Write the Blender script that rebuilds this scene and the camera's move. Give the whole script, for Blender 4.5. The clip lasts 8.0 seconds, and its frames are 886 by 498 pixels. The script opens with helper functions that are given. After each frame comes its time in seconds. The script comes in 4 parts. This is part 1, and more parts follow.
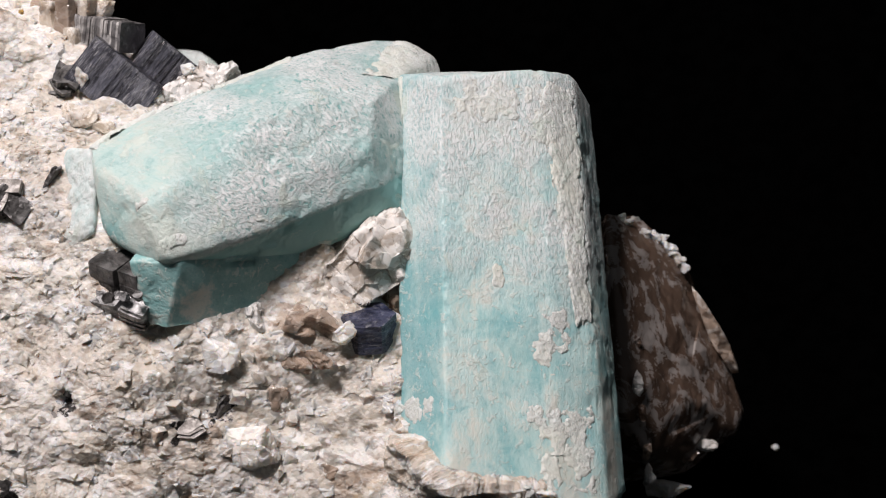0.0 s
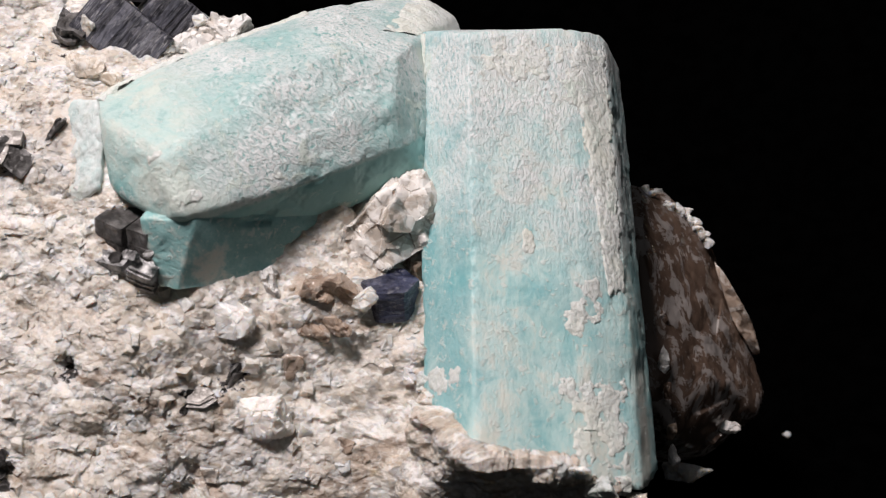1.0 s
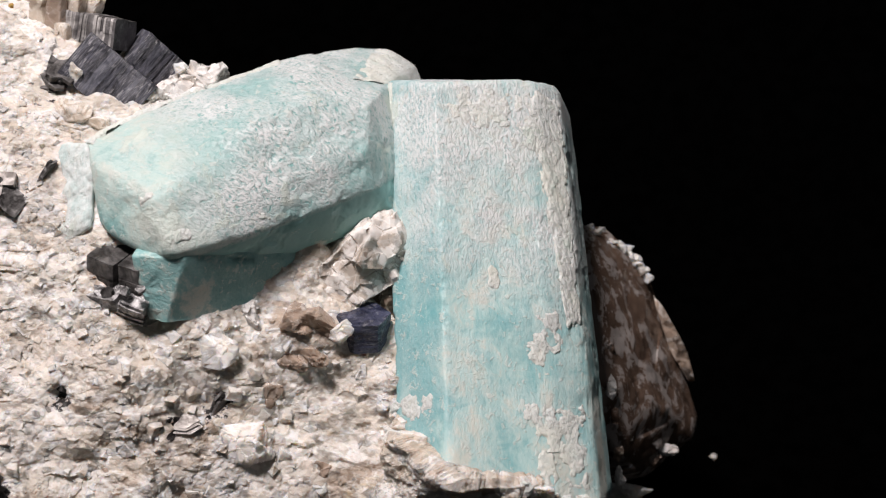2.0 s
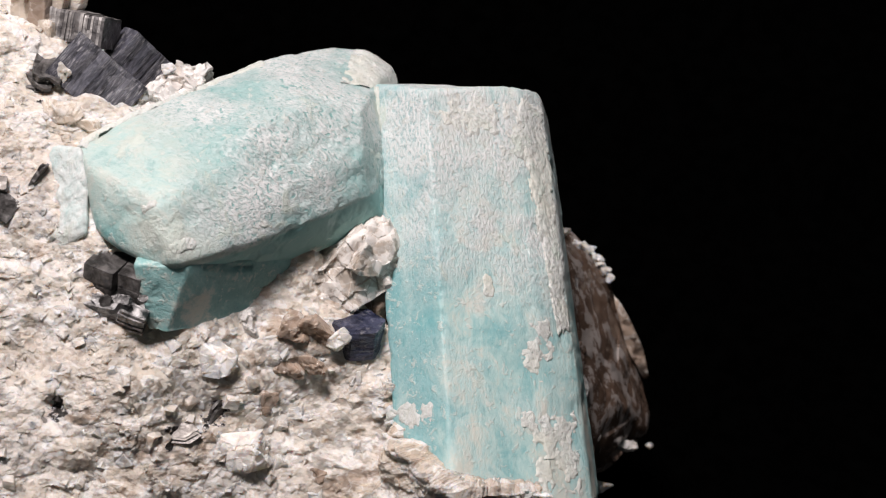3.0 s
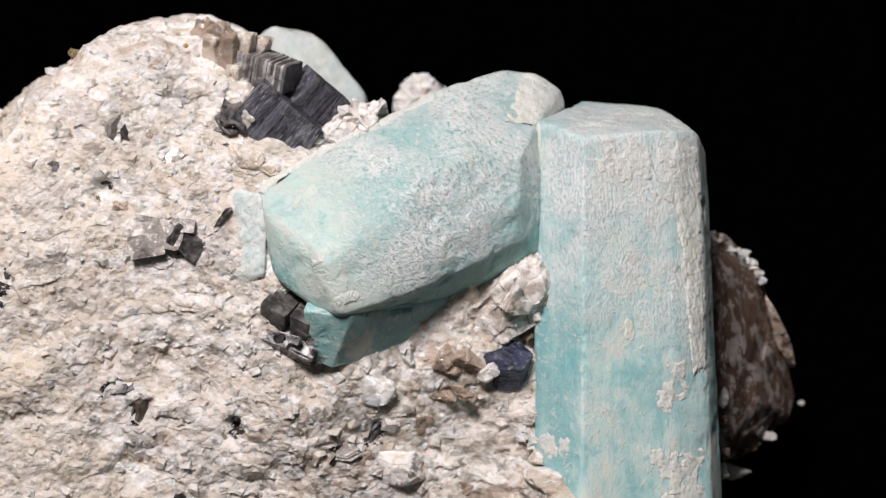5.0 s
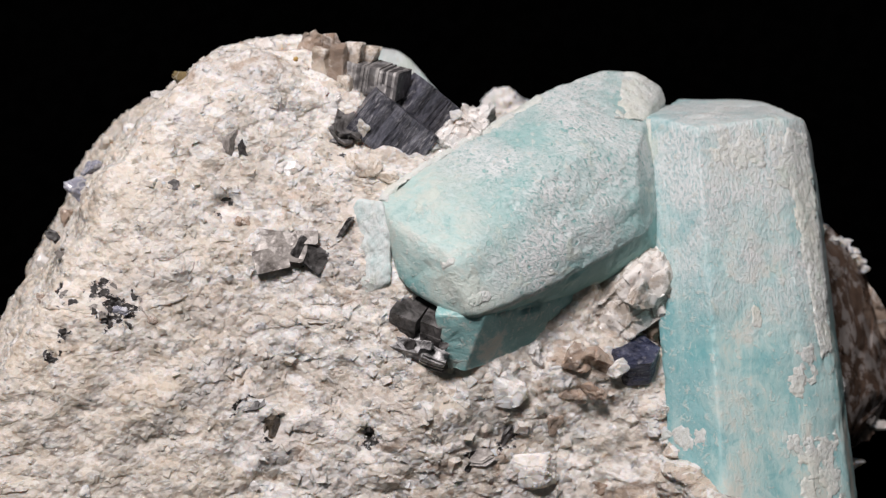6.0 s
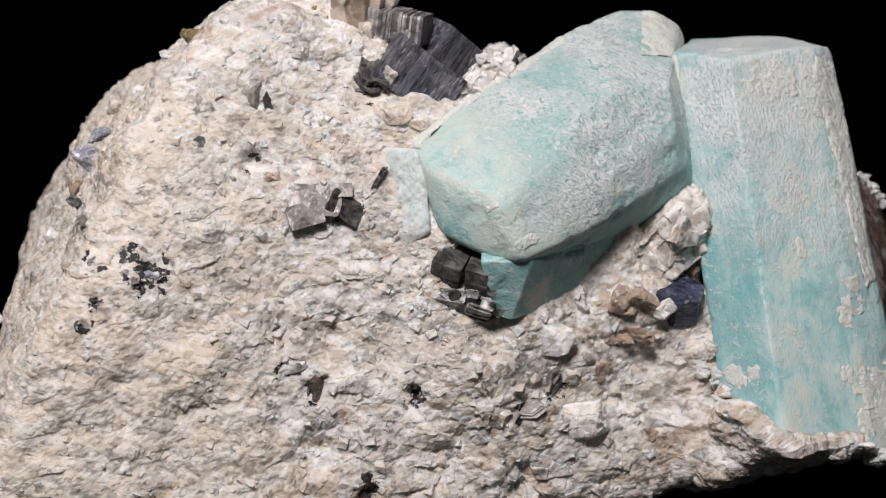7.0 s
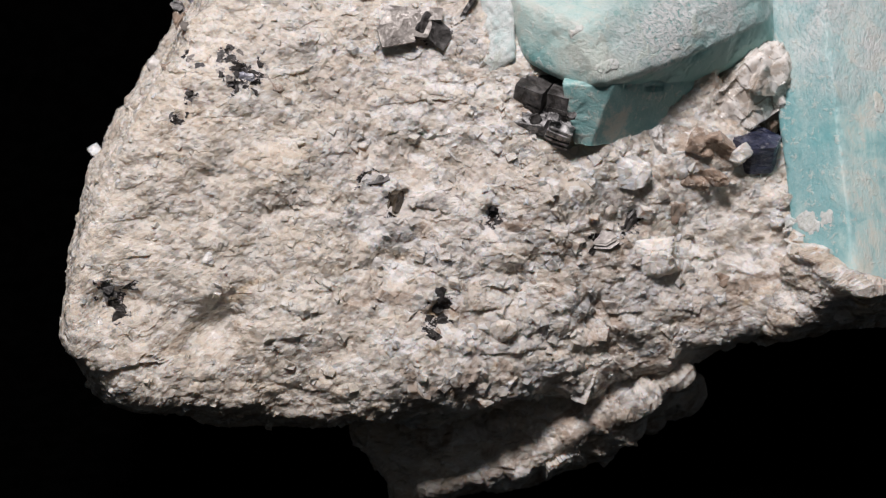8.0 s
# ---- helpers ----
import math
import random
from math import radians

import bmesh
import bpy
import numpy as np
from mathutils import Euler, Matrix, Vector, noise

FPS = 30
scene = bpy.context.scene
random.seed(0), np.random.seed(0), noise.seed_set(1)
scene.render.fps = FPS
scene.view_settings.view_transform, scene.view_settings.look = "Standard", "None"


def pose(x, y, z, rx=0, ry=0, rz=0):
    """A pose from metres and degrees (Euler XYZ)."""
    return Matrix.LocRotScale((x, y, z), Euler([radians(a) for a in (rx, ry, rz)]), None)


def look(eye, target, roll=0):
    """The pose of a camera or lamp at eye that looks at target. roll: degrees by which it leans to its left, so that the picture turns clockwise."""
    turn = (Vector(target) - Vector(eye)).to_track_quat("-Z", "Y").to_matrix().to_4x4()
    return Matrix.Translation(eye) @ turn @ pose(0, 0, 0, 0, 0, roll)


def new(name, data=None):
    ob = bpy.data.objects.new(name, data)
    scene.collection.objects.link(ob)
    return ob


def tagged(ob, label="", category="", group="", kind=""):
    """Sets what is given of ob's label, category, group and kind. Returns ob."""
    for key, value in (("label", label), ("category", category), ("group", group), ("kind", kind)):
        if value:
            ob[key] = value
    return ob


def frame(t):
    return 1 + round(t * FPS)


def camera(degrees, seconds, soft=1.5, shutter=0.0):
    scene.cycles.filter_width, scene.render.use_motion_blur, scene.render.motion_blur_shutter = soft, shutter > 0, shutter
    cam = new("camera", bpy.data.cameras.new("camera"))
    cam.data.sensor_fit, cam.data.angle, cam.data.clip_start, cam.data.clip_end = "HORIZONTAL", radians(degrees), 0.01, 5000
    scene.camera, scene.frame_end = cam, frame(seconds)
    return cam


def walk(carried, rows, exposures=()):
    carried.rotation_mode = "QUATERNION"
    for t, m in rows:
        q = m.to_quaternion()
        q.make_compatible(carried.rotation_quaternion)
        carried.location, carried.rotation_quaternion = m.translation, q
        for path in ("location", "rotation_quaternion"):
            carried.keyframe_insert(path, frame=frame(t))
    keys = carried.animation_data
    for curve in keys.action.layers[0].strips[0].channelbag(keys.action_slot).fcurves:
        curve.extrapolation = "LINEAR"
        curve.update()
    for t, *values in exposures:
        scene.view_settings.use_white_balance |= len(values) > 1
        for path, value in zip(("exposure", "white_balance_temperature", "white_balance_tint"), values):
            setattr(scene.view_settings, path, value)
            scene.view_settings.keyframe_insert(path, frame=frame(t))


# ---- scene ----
cam = camera(30.00, 8.0, 1.15)
cam.data.dof.use_dof, cam.data.dof.focus_distance, cam.data.dof.aperture_fstop = True, 0.217, 38.0
PATH = [  # seconds, eye in metres, tilt, roll and heading in degrees
    (0.0, 0.09997, -0.18191, 0.05602, 73.949, -2.098, 16.473),
    (0.5, 0.09274, -0.16663, 0.04791, 74.570, -1.883, 15.840),
    (1.0, 0.08661, -0.17654, 0.04780, 74.264, -0.467, 14.133),
    (1.5, 0.08954, -0.19157, 0.05564, 75.174, -0.343, 12.802),
    (1.7, 0.08772, -0.19346, 0.05268, 75.417, -0.235, 12.200),
    (2.8, 0.05053, -0.18916, 0.05498, 73.974, 3.628, 2.094),
    (3.0, 0.05101, -0.19493, 0.06022, 73.581, 3.393, 2.101),
    (3.5, 0.06665, -0.19532, 0.05925, 76.121, 0.758, 8.769),
    (4.0, 0.07176, -0.19587, 0.05692, 76.324, 0.390, 10.059),
    (4.5, 0.07088, -0.19316, 0.08922, 68.195, 0.782, 10.486),
    (5.0, 0.06008, -0.19129, 0.11303, 62.071, 3.045, 10.535),
    (5.2, 0.05398, -0.18982, 0.11937, 60.205, 3.531, 10.365),
    (6.3, 0.03067, -0.20079, 0.09647, 65.465, -1.291, 8.193),
    (6.5, 0.02324, -0.19832, 0.09371, 65.132, -1.409, 6.838),
    (7.0, 0.01714, -0.19808, 0.09121, 65.178, -1.087, 4.675),
    (7.5, 0.01509, -0.21003, 0.07255, 67.886, -0.772, 6.106),
    (8.0, 0.02173, -0.22025, 0.05398, 70.040, 0.618, 8.290),
]
EXPOSURES = [(0.0, 0.2, 6600, 11.0), (1.5, 0.25, 6650, 11.5), (3.0, 0.28, 6700, 12.0), (4.0, 0.22, 6700, 12.0), (4.5, 0.2, 6700, 12.0), (5.0, 0.18, 6600, 11.0), (6.5, 0.0, 6500, 10.0), (7.0, 0.0, 6500, 10.0), (8.0, 0.02, 6500, 10.0)]
walk(cam, [(t, pose(x, y, z, 0, 0, heading) @ pose(0, 0, 0, tilt) @ pose(0, 0, 0, 0, 0, roll)) for t, x, y, z, tilt, roll, heading in PATH], EXPOSURES)

# ---------------------------------------------------------------- light and room
world = bpy.data.worlds.new("dim_room")
scene.world = world
world.use_nodes = True
world.node_tree.nodes["Background"].inputs[0].default_value = (0.90, 0.94, 1.0, 1)
world.node_tree.nodes["Background"].inputs[1].default_value = 0.04

key = new("key_lamp", bpy.data.lights.new("key_lamp", "AREA"))
key.data.shape, key.data.size, key.data.energy, key.data.color = "DISK", 0.11, 2.58, (1.0, 0.93, 0.935)
key.matrix_world = look((-0.05, -0.19, 0.41), (0.01, 0.01, -0.01))

# ---------------------------------------------------------------- tools
CM = 0.01


def material(name):
    m = bpy.data.materials.new(name)
    m.use_nodes = True
    t = m.node_tree
    return m, t, t.nodes["Principled BSDF"]


def node(t, kind, **values):
    n = t.nodes.new(kind)
    for k, v in values.items():
        n.inputs[k].default_value = v
    return n


def coords(t, scale=(1, 1, 1), turn=(0, 0, 0)):
    c = t.nodes.new("ShaderNodeTexCoord")
    m = node(t, "ShaderNodeMapping", Scale=scale, Rotation=turn)
    t.links.new(c.outputs["Object"], m.inputs["Vector"])
    return m.outputs["Vector"]


def fbm(t, vec, scale, detail=4.0, rough=0.55, warp=0.0):
    n = node(t, "ShaderNodeTexNoise", Scale=scale, Detail=detail, Roughness=rough, Distortion=warp)
    t.links.new(vec, n.inputs["Vector"])
    return n.outputs["Fac"]


def cells(t, vec, scale, feature="F1", out="Distance"):
    n = t.nodes.new("ShaderNodeTexVoronoi")
    n.feature = feature
    n.inputs["Scale"].default_value = scale
    t.links.new(vec, n.inputs["Vector"])
    return n.outputs[out]


def ramp(t, fac, *stops):
    n = t.nodes.new("ShaderNodeValToRGB")
    e = n.color_ramp.elements
    while len(e) < len(stops):
        e.new(0.5)
    for i, (p, c) in enumerate(stops):
        e[i].position = p
        e[i].color = (*c, 1) if isinstance(c, tuple) else (c, c, c, 1)
    t.links.new(fac, n.inputs["Fac"])
    return n.outputs["Color"]


def blend(t, fac, a, b, mode="MIX"):
    n = t.nodes.new("ShaderNodeMix")
    n.data_type, n.blend_type = "RGBA", mode
    for sock, v in ((n.inputs["Factor"], fac), (n.inputs[6], a), (n.inputs[7], b)):
        if hasattr(v, "is_linked"):
            t.links.new(v, sock)
        else:
            sock.default_value = (*v, 1) if isinstance(v, tuple) else v
    return n.outputs[2]


def calc(t, op, a, b):
    n = t.nodes.new("ShaderNodeMath")
    n.operation = op
    for sock, v in zip(n.inputs, (a, b)):
        if hasattr(v, "is_linked"):
            t.links.new(v, sock)
        else:
            sock.default_value = v
    return n.outputs[0]


def relief(t, bsdf, height, strength, distance):
    n = node(t, "ShaderNodeBump", Strength=strength, Distance=distance)
    t.links.new(height, n.inputs["Height"])
    t.links.new(n.outputs["Normal"], bsdf.inputs["Normal"])


def sparkle(t, bsdf, v, layers, height=None, strength=0.3):
    """Fine cleavage: small cells whose surfaces are each tilted a little their own way, with an optional bump under them."""
    geo = t.nodes.new("ShaderNodeNewGeometry")
    total = geo.outputs["Normal"]
    if height is not None:
        bump = node(t, "ShaderNodeBump", Strength=strength, Distance=0.00038)
        t.links.new(height, bump.inputs["Height"])
        total = bump.outputs["Normal"]
    for scale, amount in layers:
        wob = node(t, "ShaderNodeTexNoise", Scale=scale * 0.8, Detail=2.0)
        t.links.new(v, wob.inputs["Vector"])
        shift = t.nodes.new("ShaderNodeVectorMath")
        shift.operation = "MULTIPLY_ADD"
        t.links.new(wob.outputs["Color"], shift.inputs[0])
        shift.inputs[1].default_value = (0.9 / scale,) * 3
        t.links.new(v, shift.inputs[2])
        tint = cells(t, shift.outputs[0], scale, out="Color")
        add = t.nodes.new("ShaderNodeVectorMath")
        add.operation = "MULTIPLY_ADD"
        off = t.nodes.new("ShaderNodeVectorMath")
        off.operation = "SUBTRACT"
        t.links.new(tint, off.inputs[0])
        off.inputs[1].default_value = (0.5, 0.5, 0.5)
        t.links.new(off.outputs[0], add.inputs[0])
        add.inputs[1].default_value = (amount,) * 3
        t.links.new(total, add.inputs[2])
        total = add.outputs[0]
    unit = t.nodes.new("ShaderNodeVectorMath")
    unit.operation = "NORMALIZE"
    t.links.new(total, unit.inputs[0])
    t.links.new(unit.outputs[0], bsdf.inputs["Normal"])


# value noise, cell noise and solids, all in centimetres
def chance(i, salt):
    """Random numbers in 0..1 from rows of three integers."""
    h = (i[..., 0] * 73856093) ^ (i[..., 1] * 19349663) ^ (i[..., 2] * 83492791) ^ (salt * 2654435)
    h = (h ^ (h >> 13)) * 1274126177 & 0x7FFFFFFF
    h = (h ^ (h >> 11)) * 668265263 & 0x7FFFFFFF
    return ((h ^ (h >> 15)) & 0xFFFFF) / 1048575.0


def ripple(p, size, salt=0):
    """Smooth noise in -1..1 with features of that size."""
    q = p / size
    i = np.floor(q).astype(np.int64)
    f = q - i
    f = f * f * (3 - 2 * f)
    out = 0
    for a in (0, 1):
        for b in (0, 1):
            for c in (0, 1):
                w = (f[:, 0] if a else 1 - f[:, 0]) * (f[:, 1] if b else 1 - f[:, 1]) * (f[:, 2] if c else 1 - f[:, 2])
                out = out + w * chance(i + np.array([a, b, c]), salt)
    return out * 2 - 1


def roll_noise(p, size, octaves, salt=0):
    return sum(ripple(p, size / 2 ** k, salt + k) / 2 ** k for k in range(octaves))


def facets(p, size, salt=0, flat=(1, 1, 1)):
    """Broken crystal grains that meet in creases: every cell has a tilted plane of its own, and the highest shows. Gives heights in about -1..1."""
    q = p * np.array(flat) / size
    i = np.floor(q).astype(np.int64)
    high = np.full(len(p), -9e9)
    for a in (-1, 0, 1):
        for b in (-1, 0, 1):
            for c in (-1, 0, 1):
                j = i + np.array([a, b, c])
                off = q - j - np.stack([chance(j, salt + k) for k in range(3)], 1)
                tilt = np.stack([chance(j, salt + 5 + k) for k in range(3)], 1) * 2 - 1
                high = np.maximum(high, (tilt * off).sum(1) * 0.9 + chance(j, salt + 9) * 0.5 - 0.6 * (off ** 2).sum(1))
    return (high - 0.3) * 1.3, None


def shards(p, size, salt=0, flat=(1, 1, 1)):
    """Cleaved flakes: the nearest cell's own tilted plane, with a small step to the next. Heights in about -1..1."""
    q = p * np.array(flat) / size
    i = np.floor(q).astype(np.int64)
    near, high = np.full(len(p), 9e9), np.zeros(len(p))
    for a in (-1, 0, 1):
        for b in (-1, 0, 1):
            for c in (-1, 0, 1):
                j = i + np.array([a, b, c])
                off = q - j - np.stack([chance(j, salt + k) for k in range(3)], 1)
                dist = (off ** 2).sum(1)
                tilt = np.stack([chance(j, salt + 5 + k) for k in range(3)], 1) * 2 - 1
                here = dist < near
                high = np.where(here, (tilt * off).sum(1) * 1.3 + chance(j, salt + 9) * 0.6 - 0.3, high)
                near = np.where(here, dist, near)
    return high


def sphere_grid(n, lean=(0, 0, 0)):
    """Directions on a cube's six welded sides, n cells across each, and the quads between them. They crowd towards lean."""
    sides = (((1, 0, 0), (0, 0, 1), (0, -1, 0)), ((0, -1, 0), (0, 0, 1), (-1, 0, 0)), ((0, 1, 0), (0, 0, 1), (1, 0, 0)),
             ((1, 0, 0), (0, 1, 0), (0, 0, 1)), ((1, 0, 0), (0, -1, 0), (0, 0, -1)), ((-1, 0, 0), (0, 0, 1), (0, 1, 0)))
    dirs, quads, base = [], [], 0
    s = np.tan(np.linspace(-1, 1, n + 1) * np.pi / 4)
    a, b = np.meshgrid(s, s, indexing="ij")
    for u, v, w in sides:
        d = a[..., None] * np.array(u) + b[..., None] * np.array(v) + np.array(w)
        dirs.append(d.reshape(-1, 3))
        k = base + np.arange((n + 1) ** 2).reshape(n + 1, n + 1)
        quads.append(np.stack([k[:-1, :-1], k[1:, :-1], k[1:, 1:], k[:-1, 1:]], -1).reshape(-1, 4))
        base += (n + 1) ** 2
    d = np.concatenate(dirs)
    key3 = np.round((d + 1) * 1e5).astype(np.int64)
    _, first, back = np.unique(key3[:, 0] * 10 ** 12 + key3[:, 1] * 10 ** 6 + key3[:, 2], return_index=True, return_inverse=True)
    d = d[first]
    d = d / np.linalg.norm(d, axis=1, keepdims=True) + np.array(lean)
    return d / np.linalg.norm(d, axis=1, keepdims=True), back.ravel()[np.concatenate(quads)]


def mesh_from(name, verts, quads, mat, smooth=False):
    me = bpy.data.meshes.new(name)
    me.vertices.add(len(verts))
    me.vertices.foreach_set("co", np.ascontiguousarray(verts * CM, dtype=np.float32).ravel())
    me.loops.add(quads.size)
    me.loops.foreach_set("vertex_index", quads.ravel().astype(np.int32))
    me.polygons.add(len(quads))
    me.polygons.foreach_set("loop_start", np.arange(0, quads.size, quads.shape[1], dtype=np.int32))
    me.polygons.foreach_set("use_smooth", np.full(len(quads), smooth))
    me.update(calc_edges=True)
    me.materials.append(mat)
    return me


def hull_planes(points):
    """The outward normals and offsets of the convex hull of a few corners."""
    bm = bmesh.new()
    for p in points:
        bm.verts.new(p)
    bmesh.ops.convex_hull(bm, input=bm.verts)
    bm.normal_update()
    mid = np.mean(np.array(points, float), 0)
    rows = []
    for f in bm.faces:
        n, o = np.array(f.normal), np.array(f.verts[0].co)
        if n @ (o - mid) < 0:
            n = -n
        if not any(n @ r[0] > 0.999 and abs(n @ o - r[1]) < 0.02 for r in rows):
            rows.append((n, n @ o))
    bm.free()
    return mid, np.array([r[0] for r in rows]), np.array([r[1] for r in rows])


def shape_of(points, sharp):
    mid, normals, offs = hull_planes(points)
    return mid, normals, np.maximum(offs - normals @ mid, 0.02), sharp


def skin_of(shape, p):
    """The places of a crystal's surface that lie in the directions of p from its middle, and the normals there."""
    mid, normals, offs, sharp = shape
    d = p - mid
    d = d / np.linalg.norm(d, axis=1, keepdims=True)
    s = np.maximum(d @ normals.T / offs, 0)
    top = s.max(1, keepdims=True)
    k = sharp(d) if callable(sharp) else np.full(len(d), float(sharp))
    w = (s / top) ** k[:, None]
    n = w @ normals
    return mid + d * (1 / (top[:, 0] * w.sum(1) ** (1 / k)))[:, None], n / np.linalg.norm(n, axis=1, keepdims=True)


def gem(name, points, mat, n=80, sharp=40, rough=None, smooth=True, chip=0.0):
    """A solid crystal from its corners, with edges worn round (the higher sharp, the crisper), a rough(p, normal) relief and edges chipped to a depth."""
    shape = shape_of(points, sharp)
    d, quads = sphere_grid(n)
    p, nn = skin_of(shape, shape[0] + d)
    if chip:
        s = np.sort(np.maximum(d @ shape[1].T / shape[2], 0), axis=1)
        edge = np.clip((s[:, -2] / s[:, -1] - 0.95) / 0.05, 0, 1)
        p = p - nn * (chip * edge * np.clip(roll_noise(p, 0.30, 4, 77) + 0.15 * shards(p, 0.12, 78) - 0.05, 0, 1))[:, None]
    if rough:
        p = p + nn * rough(p, nn)[:, None]
    return mesh_from(name, p, quads, mat, smooth)


def part(name, me, parent, label=""):
    ob = new(name, me)
    ob.parent = parent
    return tagged(ob, label) if label else ob


# ---------------------------------------------------------------- materials
def warped(t, v, scale, amount=0.9):
    """Coordinates shaken by noise of that scale, so that cells lose their straight sides."""
    wob = node(t, "ShaderNodeTexNoise", Scale=scale * 0.8, Detail=2.0)
    t.links.new(v, wob.inputs["Vector"])
    shift = t.nodes.new("ShaderNodeVectorMath")
    shift.operation = "MULTIPLY_ADD"
    t.links.new(wob.outputs["Color"], shift.inputs[0])
    shift.inputs[1].default_value = (amount / scale,) * 3
    t.links.new(v, shift.inputs[2])
    return shift.outputs[0]


def grain_tints(t, v, scale):
    sep = t.nodes.new("ShaderNodeSeparateColor")
    t.links.new(cells(t, warped(t, v, scale), scale, out="Color"), sep.inputs["Color"])
    return sep.outputs


def soft_inside(b, weight, radius, scale):
    b.inputs["Subsurface Weight"].default_value = weight
    b.inputs["Subsurface Radius"].default_value = radius
    b.inputs["Subsurface Scale"].default_value = scale


# black mica grown into the matrix, the last entry a gap's shade painted black: x, z and reach in centimetres
INCLUSIONS = ((-3.66, 0.02, 0.30), (-3.86, 0.22, 0.20), (-4.28, 0.20, 0.15), (-4.22, -0.24, 0.11), (-4.37, -0.45, 0.11), (-5.05, -2.72, 0.34), (-0.90, -3.08, 0.24), (-0.86, -3.36, 0.16), (-1.56, -1.72, 0.17),
              (1.60, -2.15, 0.20), (1.15, -2.28, 0.17), (-0.28, -1.95, 0.16), (-2.44, 1.03, 0.16), (-1.22, 0.30, 0.22), (-1.90, -1.40, 0.16), (-0.95, 1.62, 0.25))


def warm_side(t, v):
    """How far the matrix turns to warm cream, more towards its left and lower side."""
    split = t.nodes.new("ShaderNodeSeparateXYZ")
    t.links.new(coords(t), split.inputs[0])
    side = calc(t, "ADD", calc(t, "MULTIPLY", split.outputs[0], -14.0), calc(t, "MULTIPLY", split.outputs[2], -5.0))
    return ramp(t, calc(t, "ADD", side, fbm(t, v, 90, 6, 0.65)), (0.80, 0.0), (1.25, 0.42))


def make_matrix_rock(name, brown):
    """Sugary albite: cream white translucent grains with tan, grey and glassy ones among them."""
    m, t, b = material(name)
    v = coords(t, (0.75, 1.0, 1.25), (0, 0.2, 0))
    big, mid, small = grain_tints(t, v, 170), grain_tints(t, v, 520), grain_tints(t, v, 1300)
    tone = ramp(t, fbm(t, v, 75, 7, 0.62), (brown, (0.62, 0.535, 0.445)), (brown + 0.10, (0.71, 0.65, 0.575)), (brown + 0.22, (0.77, 0.735, 0.68)))
    tone = blend(t, ramp(t, mid[0], (0.0, 0.0), (0.58, 0.0), (0.62, 0.6)), tone, (0.64, 0.58, 0.50))
    tone = blend(t, ramp(t, mid[1], (0.0, 0.0), (0.60, 0.0), (0.66, 0.8)), tone, (0.83, 0.815, 0.79))
    tone = blend(t, ramp(t, small[0], (0.0, 0.0), (0.72, 0.0), (0.76, 0.45)), tone, (0.58, 0.52, 0.46))
    tone = blend(t, ramp(t, big[0], (0.0, 0.0), (0.80, 0.0), (0.93, 0.5)), tone, (0.64, 0.57, 0.50))
    tone = blend(t, ramp(t, big[1], (0.0, 0.0), (0.86, 0.0), (0.90, 0.45)), tone, (0.62, 0.60, 0.585))
    split = t.nodes.new("ShaderNodeSeparateXYZ")
    t.links.new(coords(t), split.inputs[0])
    low = calc(t, "MINIMUM", calc(t, "MAXIMUM", calc(t, "SUBTRACT", calc(t, "MULTIPLY", split.outputs[0], 1.5), calc(t, "MULTIPLY", split.outputs[2], 1.5)), -0.02), 0.035)
    glassy = ramp(t, calc(t, "ADD", fbm(t, v, 130, 6, 0.64, 0.9), low), (0.585, 0.0), (0.635, 0.8))
    tone = blend(t, glassy, tone, (0.44, 0.345, 0.27))
    ochre = ramp(t, fbm(t, v, 160, 4, 0.55, 0.8), (0.665, 0.0), (0.73, 0.6))
    tone = blend(t, ochre, tone, (0.66, 0.49, 0.28))
    tone = blend(t, warm_side(t, v), tone, (0.68, 0.60, 0.49))
    rims = ramp(t, cells(t, warped(t, v, 700, 1.6), 560, "DISTANCE_TO_EDGE"), (0.0, 1.0), (0.08, 0.0))
    tone = blend(t, calc(t, "MULTIPLY", rims, ramp(t, fbm(t, v, 500, 3), (0.48, 0.0), (0.60, 0.6))), tone, (0.86, 0.85, 0.83))
    ragged = calc(t, "SUBTRACT", calc(t, "ADD", calc(t, "MULTIPLY", mid[2], 0.35), fbm(t, v, 800, 5, 0.75)), 0.68)
    black = None
    for x, z, r in INCLUSIONS:
        dx = calc(t, "MULTIPLY", calc(t, "SUBTRACT", split.outputs[0], x * 0.01), 100 / r)
        dz = calc(t, "MULTIPLY", calc(t, "SUBTRACT", split.outputs[2], z * 0.01), 100 / r)
        d = calc(t, "SUBTRACT", 1.0, calc(t, "ADD", calc(t, "MULTIPLY", dx, dx), calc(t, "MULTIPLY", dz, dz)))
        black = d if black is None else calc(t, "MAXIMUM", black, d)
    black = calc(t, "ADD", calc(t, "MULTIPLY", calc(t, "MAXIMUM", black, -1.0), 0.55), calc(t, "MULTIPLY", ragged, 3.0))
    tone = blend(t, ramp(t, black, (0.40, 0.0), (0.50, 0.6)), tone, (0.40, 0.39, 0.42))
    tone = blend(t, ramp(t, black, (0.52, 0.0), (0.57, 1.0)), tone, (0.025, 0.022, 0.020))
    t.links.new(tone, b.inputs["Base Color"])
    t.links.new(ramp(t, small[2], (0.0, 0.12), (0.35, 0.30), (1.0, 0.55)), b.inputs["Roughness"])
    soft_inside(b, 0.55, (1.0, 0.80, 0.64), 0.0009)
    high = fbm(t, v, 1600, 6, 0.72)
    sparkle(t, b, v, ((260, 0.18), (700, 0.44), (1700, 0.58)), high, 0.7)
    return m


